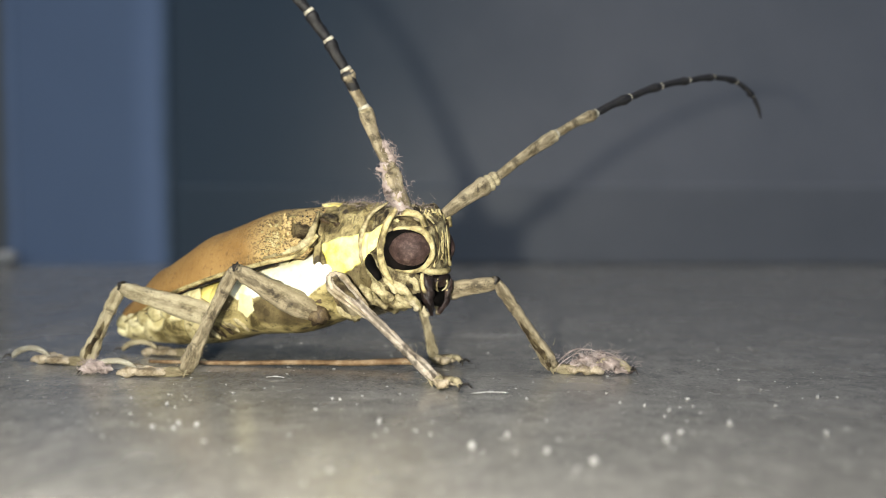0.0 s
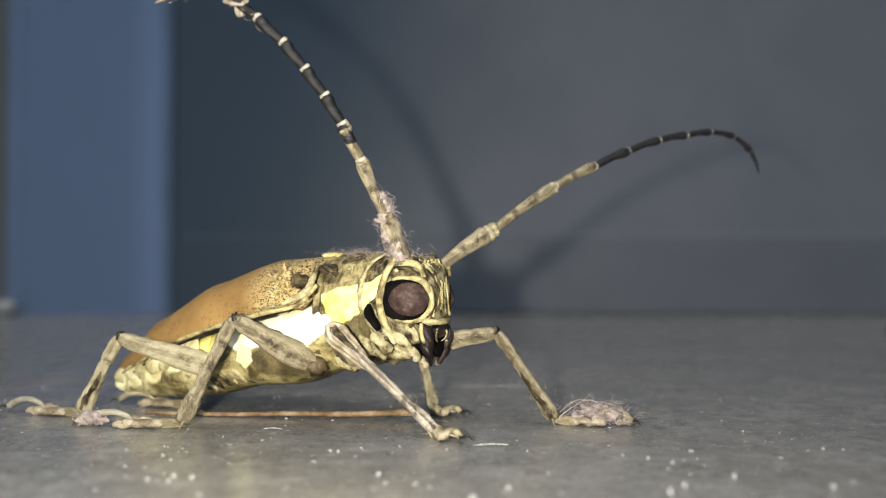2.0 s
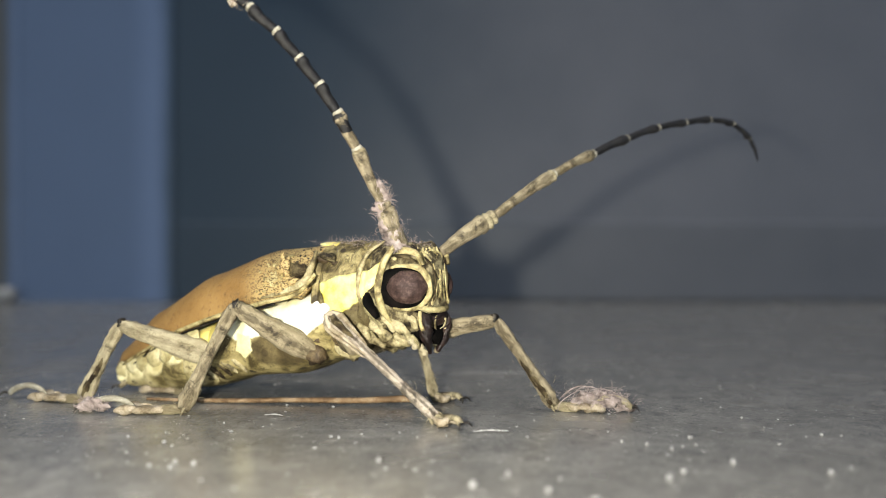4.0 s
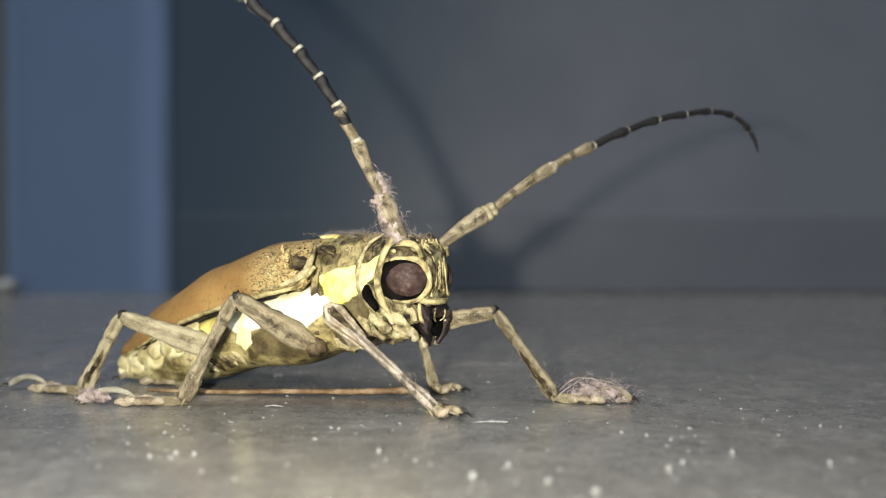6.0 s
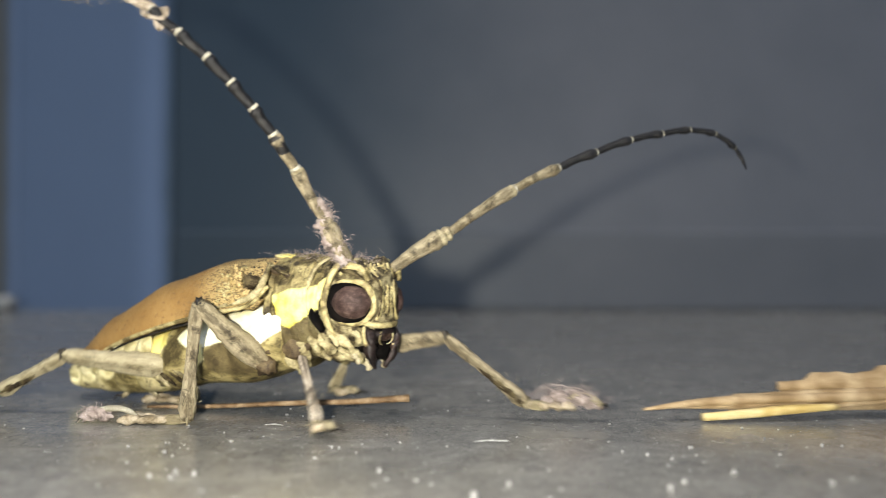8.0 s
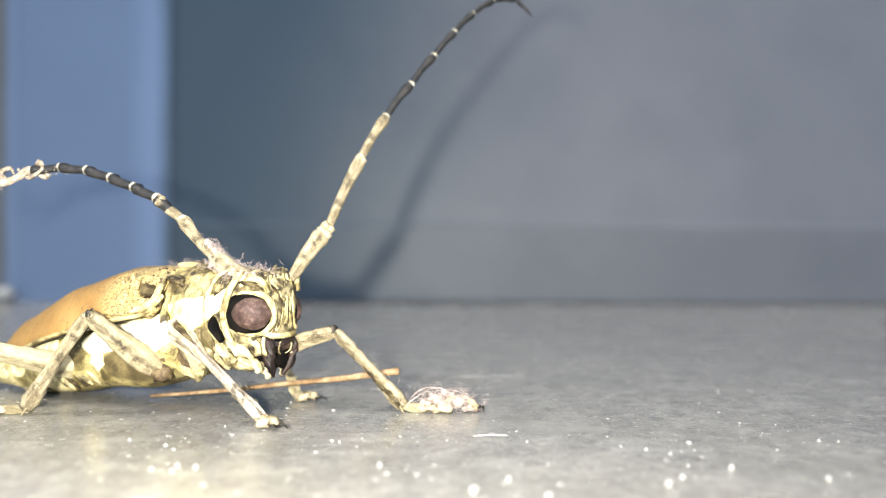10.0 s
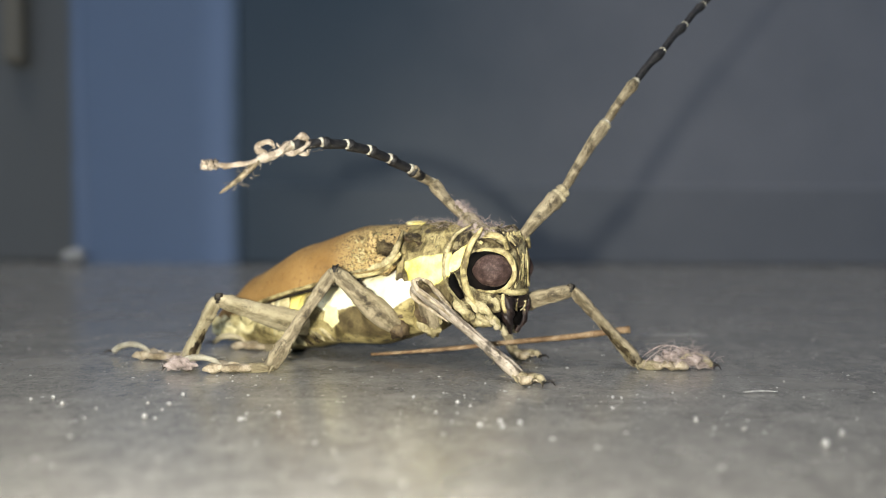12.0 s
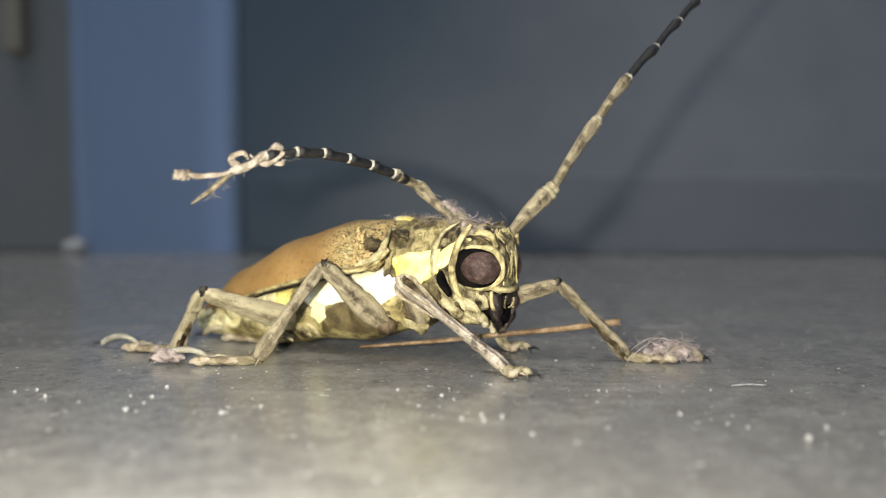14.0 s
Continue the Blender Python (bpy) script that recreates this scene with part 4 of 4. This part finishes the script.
    part("claws", bm, JOINT, tarsus, "pair of dark claws")
    if seed == 3:
        bm = bmesh.new()
        lint(bm, (L * .93, 0, .0004), (.0010, .0005, .0005), 150, .0011, .00003, seed=71)
        for j in range(7):
            blob(bm, (L * (.80 + .035 * j), .0004 * (-1) ** j, .0001 + .0003 * (j % 3)), (.0007, .0005, .0005), 12, 8, 1.3)
        for v in bm.verts:
            v.co.z = max(v.co.z, -.0006)
        part("lint", bm, LINT, tarsus, "pinkish lint stuck to the toes")
    if seed in (2, 5):
        # dark smear over the lower shin
        bm = bmesh.new()
        for side in (-1, 1):
            tube(bm, smooth_line([(b * .42, side * .00048 * thick, .0001), (b * .62, side * .00052 * thick, .00005), (b * .84, side * .0006 * thick, -.0001), (b * .97, side * .0006 * thick, 0)], 16), [.0001, .0003, .0004, .00055, .0003], 10, .5, wobble=.8)
        part("ankle_mark", bm, UMBER, tibia, "dark smear above the ankle")
    if fluff:
        bm = bmesh.new()
        rnd = random.Random(seed + 60)
        for _ in range(5):
            u = rnd.uniform(.15, .85) * L
            h = fluff * rnd.uniform(.5, 1.1)
            w = rnd.uniform(.12, .36) * L
            y = rnd.gauss(0, .0008)
            q = rnd.uniform(-1.2, 1.2)
            cx, cy = w * math.cos(q), w * math.sin(q) * .6
            loop = [(u - cx, y - cy, -.0004), (u - cx * .7, y - cy * .6 + rnd.gauss(0, .0005), h * rnd.uniform(.3, .9)), (u + rnd.gauss(0, .0008), y + rnd.gauss(0, .0008), h),
                    (u + cx * .7, y + cy * .6 + rnd.gauss(0, .0005), h * rnd.uniform(.2, .8)), (u + cx, y + cy, -.0003)]
            tube(bm, smooth_line(loop, 14), [.00003, .00008, .00004], 5, wobble=.7)
        for k, (u, h) in enumerate(((.3, .1), (.45, .5), (.6, .55), (.75, .35), (.9, .05), (.55, .15))):
            blob(bm, (L * u, .0005 * (-1) ** k, fluff * h - .0002), (.0011, .0007, .0006), 14, 9, 1.0)
        lint(bm, (L * .58, 0, fluff * .35), (L * .2, .0008, fluff * .25), 420, .0015, .000026, seed=seed + 40)
        for v in bm.verts:
            v.co.z = max(v.co.z, -.0007)
        part("lint", bm, LINT, tarsus, "pinkish lint tangled round the foot")
    return femur, tibia, tarsus, a, b


def limb(origin, along, side):
    x = along.normalized()
    y = (side - x * side.dot(x)).normalized()
    m = Matrix((x, y, x.cross(y))).transposed().to_4x4()
    m.translation = origin
    return m


def leg_poses(body, name, a, b, ankle, bearing, roll=0):
    """Poses of thigh, shin and foot on the body, for an ankle on the ground; the knee bends the way it does at rest."""
    hip, knee0, ankle0 = LEGS[name][:3]
    back = body.inverted()
    hip = P(*hip)
    goal = back @ (Vector(ankle) * .001)
    rest_knee, rest_goal = A_POSE.inverted() @ (Vector(knee0) * .001), A_POSE.inverted() @ (Vector(ankle0) * .001)
    reach = goal - hip
    d = min(max(reach.length, abs(a - b) * 1.02), (a + b) * .995)
    x = reach.normalized()
    pole = rest_knee - hip
    rest_x = (rest_goal - hip).normalized()
    pole = pole - rest_x * pole.dot(rest_x)
    pole = (pole - x * pole.dot(x)).normalized()
    pole = pole * math.cos(radians(roll)) + x.cross(pole) * math.sin(radians(roll))
    c = (a * a + d * d - b * b) / (2 * a * d)
    knee = hip + x * (a * c) + pole * (a * math.sqrt(max(0, 1 - c * c)))
    end = knee + (hip + x * d - knee).normalized() * b
    side = x.cross(pole)
    t = radians(bearing)
    foot = limb(end, back.to_3x3() @ Vector((math.cos(t), math.sin(t), 0)), back.to_3x3() @ Vector((-math.sin(t), math.cos(t), 0)))
    return limb(hip, knee - hip, side), limb(knee, end - knee, side), foot


def build_beetle():
    beetle = tagged(new("longhorn_beetle"), "tan longhorn beetle with pale yellow flanks and banded black antennae", "beetle")
    for side in (-1, 1):
        build_elytron(beetle, side)
    abdomen = build_abdomen(beetle)
    build_thorax(beetle)
    head = build_head(beetle)
    near = [antenna_piece(beetle, k, 1) for k in range(11)]
    far = [antenna_piece(beetle, k, 0) for k in range(11)]
    legs = {name: build_leg(beetle, *args) for name, args in LEGS.items()}
    return beetle, abdomen, head, near, far, legs


# ---- loose things ----
def build_stalk():
    """The thin stalk that lies under the beetle; its own x axis runs along it."""
    bm = bmesh.new()
    pts = smooth_line([(0, 0, .0003), (.010, .0003, .0001), (.020, .0002, .0003), (.029, -.0002, .0004), (.037, 0, .0007)], 24)
    tube(bm, pts, [.0002, .0003, .00036, .0004, .00055], 8, .8, wobble=.2)
    return tagged(part("dry_stalk", bm, STALK), "thin brown dry stalk lying on the floor under the beetle", "stalk")


def build_splinter():
    """A split straw: flat fibres side by side, the tip at the origin and the rest towards +x."""
    straw = tagged(new("straw_splinter"), "split piece of dry straw pushed across the floor", "straw")
    rnd = random.Random(4)
    for x0, x1, y, z, r in ((0, .075, 0, .0026, .0007), (.007, .08, .0006, .0030, .0007), (.026, .085, .0022, .0046, .0007), (.024, .09, -.0002, .0026, .0008)):
        bm = bmesh.new()
        pts = smooth_line([(x0, y, z * .6), (x0 + .012, y, z), ((x0 + x1) / 2, y + rnd.uniform(-.0004, .0004), z * 1.15), (x1, y, z * 1.3)], 20)
        tube(bm, pts, [r * .25, r, r * 1.05, r], 8, 1.3, wobble=.2)
        part("fibre", bm, STRAW, straw)
    bm = bmesh.new()
    tube(bm, smooth_line([(.0075, -.0012, .0007), (.014, -.0012, .0011), (.019, -.0012, .0015), (.0255, -.0012, .0018)], 16), [.0005, .0006, .0006, .0004], 10, 1.1, wobble=.12, square=.7)
    part("fibre", bm, STRAW_PALE, straw, "pale yellow fibre")
    for x0, x1, z0, z1, y in ((.004, .09, .0018, .0034, .0004), (.0190, .09, .0040, .0070, .0014)):
        bm = bmesh.new()
        rings = []
        for i in range(60):
            u = i / 59
            x = x0 + (x1 - x0) * u
            top = z0 + (z1 - z0) * (min(1, u * 9) if z0 < .003 else .3 + .35 * (u > .06) + .35 * (u > .2)) + .0004 * noise.noise(Vector((x * 420, y * 900, 3)))
            low = z0 * (.9 - .3 * min(1, u * 5))
            rings.append([Vector((x, y - .0004, low)), Vector((x, y - .0006, (low + top) / 2)), Vector((x, y - .0002, top)), Vector((x, y + .0003, top)), Vector((x, y + .0005, (low + top) / 2)), Vector((x, y + .0003, low))])
        skin(bm, rings)
        part("sheet", bm, STRAW, straw, "flat split tan sheet of the straw")
    return straw


def build_dust():
    rnd = random.Random(11)
    bm = bmesh.new()
    for _ in range(1050):
        y = .05 + .085 * rnd.random()
        x = rnd.uniform(-1, 1) * y * .75 - (.033 if rnd.random() < .3 else 0)
        if noise.noise(Vector((x * 60, y * 110, 1))) < rnd.uniform(-.5, .25):
            continue
        r = .00004 + .00011 * rnd.random() ** 3
        blob(bm, (x, y, r * .6), (r * rnd.uniform(.8, 2.2), r, r * .7), 6, 4, .5)
    tagged(part("floor_dust", bm, GREY_DUST), "fine pale dust scattered over the dark floor", "dust", kind="stuff")
    flakes = ((.0027, .0683, .42), (-.0064, .0766, .30), (.0286, .0757, .36), (.0061, .0719, .3), (.0208, .0705, .36), (.0228, .0727, .3),
              (-.0245, .0755, .3), (-.0265, .0760, .3), (.0276, .0861, .22), (.043, .0872, .24), (.0365, .0722, .34), (.0092, .0669, .3),
              (-.0117, .0861, .2), (-.0355, .0865, .22), (.0128, .0640, .36), (-.0305, .0840, .24))
    specks = ((-.0784, .0855, .2), (-.0763, .0863, .24), (-.0738, .0832, .3), (-.062, .0874, .3), (-.0622, .0832, .24), (-.0647, .0837, .2), (-.0629, .0779, .3), (-.0528, .0768, .28),
              (-.0494, .0794, .24), (-.0693, .0813, .16), (-.032, .0886, .14), (.0095, .0865, .16), (-.0126, .0865, .2), (-.005, .0887, .14), (.0004, .087, .14), (-.0286, .0747, .28),
              (-.0264, .0743, .26), (.0221, .0831, .22), (.0242, .0813, .2), (.0279, .0863, .18), (.0375, .0964, .18), (.0372, .1029, .16), (.0452, .0871, .16), (.0197, .0845, .18), (.0381, .0911, .14))
    for k, (x, y, r) in enumerate(flakes + specks):
        bm = bmesh.new()
        r *= .001
        blob(bm, (0, 0, r * .7), (r, r * .8, r * .8), 10, 7, .5)
        ob = tagged(part("dust_grain", bm, DUST if k < len(flakes) else GREY_DUST), "white grain of dust on the floor", "dust grain", "dust grains")
        ob.matrix_basis = pose(x, y, 0, 0, 0, rnd.uniform(0, 180))
    bm = bmesh.new()
    blob(bm, (0, 0, .003), (.005, .003, .0032), 14, 10, .5)
    tagged(part("dust_clump", bm, GREY_DUST), "pale clump of dust at the foot of the blue post", "dust clump").matrix_basis = pose(-.1800, .3150, 0)
    for x, y, a, L in ((.0055, .0888, 4, .0021), (-.0215, .0975, -5, .0012), (.0088, .1312, 1, .0055)):
        bm = bmesh.new()
        tube(bm, smooth_line([(-L, 0, .0002), (0, .0001, .0003), (L, 0, .0002)], 8), [.00004, .00008, .00004] if L > .005 else [.00005, .00012, .00004], 6, wobble=.8)
        ob = tagged(part("wood_chip", bm, PLAIN if L > .005 else DUST), "pale sliver lying on the floor", "sliver", "slivers")
        ob.matrix_basis = pose(x, y, 0, 0, 0, a)


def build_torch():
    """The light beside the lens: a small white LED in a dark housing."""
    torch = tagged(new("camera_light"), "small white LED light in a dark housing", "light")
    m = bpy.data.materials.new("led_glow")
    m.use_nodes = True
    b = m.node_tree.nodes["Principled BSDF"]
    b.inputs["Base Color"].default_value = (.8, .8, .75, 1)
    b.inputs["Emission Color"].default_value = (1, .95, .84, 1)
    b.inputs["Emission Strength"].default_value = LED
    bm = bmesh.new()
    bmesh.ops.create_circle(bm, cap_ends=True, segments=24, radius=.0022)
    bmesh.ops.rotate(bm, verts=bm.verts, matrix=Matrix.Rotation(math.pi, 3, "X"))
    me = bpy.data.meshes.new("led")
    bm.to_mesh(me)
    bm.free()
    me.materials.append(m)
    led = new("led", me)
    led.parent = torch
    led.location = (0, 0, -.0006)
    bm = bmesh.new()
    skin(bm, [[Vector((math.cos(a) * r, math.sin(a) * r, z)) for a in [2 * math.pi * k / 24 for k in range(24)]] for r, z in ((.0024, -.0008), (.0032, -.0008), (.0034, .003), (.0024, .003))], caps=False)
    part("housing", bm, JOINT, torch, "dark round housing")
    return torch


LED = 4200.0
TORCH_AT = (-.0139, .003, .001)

build_place()
beetle, abdomen, head, near_antenna, far_antenna, legs = build_beetle()
stalk = build_stalk()
straw = build_splinter()
build_dust()
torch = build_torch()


# ---- what moves ----
FAR_ROOT, NEAR_ROOT = H(52.3, 3.0, 21.0), H(51.0, -3.4, 21.3)

# swing of each antenna piece, then its lean
FAR_A = ([34.5, 34.5, 35.3, 27.8, 25, 21, 13, 10, -6, -34, -64], [16, 18, 21, 21, 21, 22, 22, 20, 18, 18, 12])
FAR_10 = ([53, 58, 64, 57.5, 52, 51, 49, 45, 34, 8, -42], [14, 14, 18, 14, 14, 16, 16, 18, 20, 20, 16])
FAR_14 = ([46, 50, 56.5, 53.5, 47, 47.5, 46, 42, 34, 10, -50], [14, 14, 8, 6, 14, 20, 24, 26, 24, 20, 16])
NEAR_A = ([115, 114, 114, 117, 122, 127, 131, 138, 139, 154, 215], [-14, -14, -14, -15, -16, -17, -17, -9, 6, 6, -20])
NEAR_B = ([155, 150, 132, 141, 155, 158, 162, 173, 186, 207, 225], [24, 20, 12, 8, 13, 11, 9, 5, -4, -14, -19])
NEAR_C = ([142, 139, 129, 147, 153, 157, 170, 181, 191, 208, 226], [55, 48, 24, -44, -41, -48, -51, -48, -40, -30, -16])
NEAR_D = ([152, 148, 138, 155, 160, 165, 170, 180, 192, 207, 221], [58, 50, 20, -46, -40, -44, -42, -43, -34, -21, -13])


def shifted(ant, d, e=0):
    return ([a + d for a in ant[0]], [b + e for b in ant[1]])


def mixed(a, b, u):
    return tuple([x + (y - x) * u for x, y in zip(p, q)] for p, q in zip(a, b))


FAR_93 = ([28, 28, 31, 23, 19, 20, 14, 9, -2, -20, -41], [-2] * 11)
NEAR_93 = ([132, 128, 126, 131, 134, 137, 139, 140, 142, 146, 150], [0, -10, -35, -42, -42, -42, -42, -40, -36, -30, -20])
FAR_94 = ([27, 27, 29, 21, 17, 16, 11, 6, -5, -25, -45], [4] * 11)
FAR_95 = ([38, 44, 47, 38, 37, 41, 34, 30, 20, 0, -32], [-4] * 11)
NEAR_95 = ([156, 155, 154, 157, 160, 163, 166, 170, 176, 184, 188], [0, -10, -35, -42, -42, -42, -42, -40, -36, -30, -20])
FAR_97 = ([57, 62, 73, 68, 63, 61, 58, 54, 46, 20, -30], [10] * 11)
NEAR_97 = ([150, 150, 152, 160, 162, 168, 172, 180, 188, 200, 220], [40] * 11)
ANTENNAE = [
    (0.0, shifted(FAR_A, .6), shifted(NEAR_A, -2.3)), (1.0, shifted(FAR_A, .3), shifted(NEAR_A, -1.8)), (2.0, FAR_A, shifted(NEAR_A, -.6)), (5.0, FAR_A, shifted(NEAR_A, .5)), (7.2, FAR_A, NEAR_A),
    (7.9, mixed(FAR_A, FAR_93, .2), mixed(NEAR_A, NEAR_93, .2)), (8.6, mixed(FAR_A, FAR_93, .7), mixed(NEAR_A, NEAR_93, .7)),
    (9.3, FAR_93, NEAR_93), (9.4, FAR_94, NEAR_93), (9.5, FAR_95, NEAR_95), (9.7, FAR_97, NEAR_97),
    (9.9, shifted(FAR_10, 4), shifted(NEAR_B, 1)), (10.4, shifted(FAR_10, 2.5), shifted(NEAR_B, 1)), (10.9, mixed(FAR_10, FAR_14, .45), shifted(mixed(NEAR_B, NEAR_C, .85), 2.5)), (11.5, mixed(FAR_10, FAR_14, .75), NEAR_C),
    (12.2, shifted(FAR_14, .5), mixed(NEAR_C, NEAR_D, .6)), (13.5, FAR_14, NEAR_D), (14.0, FAR_14, NEAR_D)]

# seconds, share of the way back, then how far off the straight way: x, y, z, turn and nose down about the neck
BODY = [(0, 0, -.0001, 0, .0004, .9, 1.2), (2.5, 0, -.0002, 0, .0003, .7, 1.0), (5.0, 0, -.0004, 0, .0001, .4, .2), (7.2, 0, -.0004, 0, 0, .3, .5), (7.6, .08, 0, 0, 0, 1.5, .5), (7.9, .3, .0005, 0, .0004, 3, 1.5),
        (8.2, .55, .0015, 0, .0008, 4.5, 2.5), (8.6, .85, .0035, 0, .001, 6.5, 4), (9.0, .97, .0048, 0, .0011, 8, 5), (9.3, 1, .0059, 0, .0011, 8.4, 5.2), (9.4, 1, .004, 0, .0003, 7.7, 4.3), (9.5, 1, .0014, 0, -.0012, 7, 3.4),
        (9.7, 1, -.0006, 0, -.0004, 6, 2.4), (10.0, 1, -.0011, 0, -.0001, 5.2, 2.0), (10.5, 1, -.001, 0, 0, 5, 1.8), (10.8, 1, -.001, 0, 0, 4.1, 1.5), (11.0, 1, -.0009, 0, 0, 2.6, 1.7),
        (11.5, 1, -.0011, 0, 0, -.3, .9), (12.0, 1, -.0014, 0, .0001, -1.4, 1.3), (13.0, 1, -.0014, 0, -.0004, -1.3, 1.9), (13.5, 1, -.0013, 0, -.0005, -1, 1.8), (14.0, 1, -.0014, 0, -.0005, 0, 1.9)]
STEPS = {"near_front": (7.6, 8.2), "far_mid": (7.6, 8.2), "near_hind": (7.6, 8.2), "far_front": (7.8, 8.5), "near_mid": (8.2, 8.9), "far_hind": (8.2, 8.9)}


def body_at(u, dx, dy, dz, turn, nose):
    neck = P(*NECK)
    return Matrix.Translation((dx, dy, dz)) @ A_POSE.lerp(B_POSE, u) @ Matrix.Translation(neck) @ pose(0, 0, 0, 0, nose, turn) @ Matrix.Translation(-neck)


def motions():
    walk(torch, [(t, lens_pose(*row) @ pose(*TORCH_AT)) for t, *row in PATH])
    bodies = [(t, body_at(*row)) for t, *row in BODY]
    walk(beetle, bodies)
    neck = P(*NECK)

    def neck_pose(turn, nod=0):
        return Matrix.Translation(neck) @ pose(0, 0, 0, 0, nod, turn)

    heads = [(0, neck_pose(-5)), (7.2, neck_pose(-5)), (8.2, neck_pose(-14)), (9.3, neck_pose(-28)), (9.6, neck_pose(-26)), (9.75, neck_pose(-4)), (10, neck_pose(-1)), (14, neck_pose(-1))]
    walk(head, heads)
    hinge = P(26, 0, 10)

    def dip(a):
        return Matrix.Translation(hinge) @ pose(0, 0, 0, 0, a, 0) @ Matrix.Translation(-hinge)

    walk(abdomen, [(0, dip(1.2)), (1.0, dip(.9)), (2.0, dip(.4)), (5.0, dip(-.6)), (7.2, dip(-.8)), (9.3, dip(2)), (10, dip(2.0)), (14, dip(2.0))])

    def between(rows, t):
        for (a, m), (b, n) in zip(rows, rows[1:]):
            if t <= b:
                u = (t - a) / (b - a)
                return m.lerp(n, u * u * (3 - 2 * u))
        return rows[-1][1]

    for pieces, root, col in ((far_antenna, FAR_ROOT, 0), (near_antenna, NEAR_ROOT, 1)):
        keyed = [(row[0], antenna_poses(between(bodies, row[0]), between(heads, row[0]) @ root, LENGTHS[col], *row[1 + col])) for row in ANTENNAE]
        for k, ob in enumerate(pieces):
            walk(ob, [(t, poses[k]) for t, poses in keyed])
    for name, (femur, tibia, tarsus, a, b) in legs.items():
        first, turn0 = Vector(LEGS[name][2]), LEGS[name][3]
        last, turn1, roll = Vector(STEPPED[name][0]), STEPPED[name][1], {"near_hind": -40, "near_front": -20}.get(name, 0)
        start, end = STEPS[name]
        times = sorted({t for t, _ in bodies} | {start, (start + end) / 2, end})
        rows = []
        for t in times:
            u = min(max((t - start) / (end - start), 0), 1)
            u = u * u * (3 - 2 * u)
            ankle = first.lerp(last, u) + Vector((0, 0, 2.4 * math.sin(math.pi * u)))
            rows.append((t, leg_poses(between(bodies, t), name, a, b, ankle, turn0 + (turn1 - turn0) * u, roll * u)))
        for k, ob in enumerate((femur, tibia, tarsus)):
            walk(ob, [(t, poses[k]) for t, poses in rows])
    still = pose(-.0410, .1062, .0003, 0, 0, -3)
    lifted = pose(-.0422, .1105, .0003, 0, -6.6, -9.4)
    walk(stalk, [(0, still), (7.5, still), (8.8, lifted), (14, lifted)])
    away, tip, out = pose(.075, .104, 0, 0, 0, 4), pose(.0262, .1005, 0, 0, 0, 4), pose(.12, .10, 0, 0, 0, 4)
    walk(straw, [(0, away), (6.5, away), (6.8, pose(.0545, .1015, 0, 0, 0, 4)), (7.0, pose(.0350, .1008, 0, 0, 0, 4)), (7.2, tip), (7.8, pose(.020, .101, 0, 0, 0, 4)), (9.1, out), (14, out)])


motions()
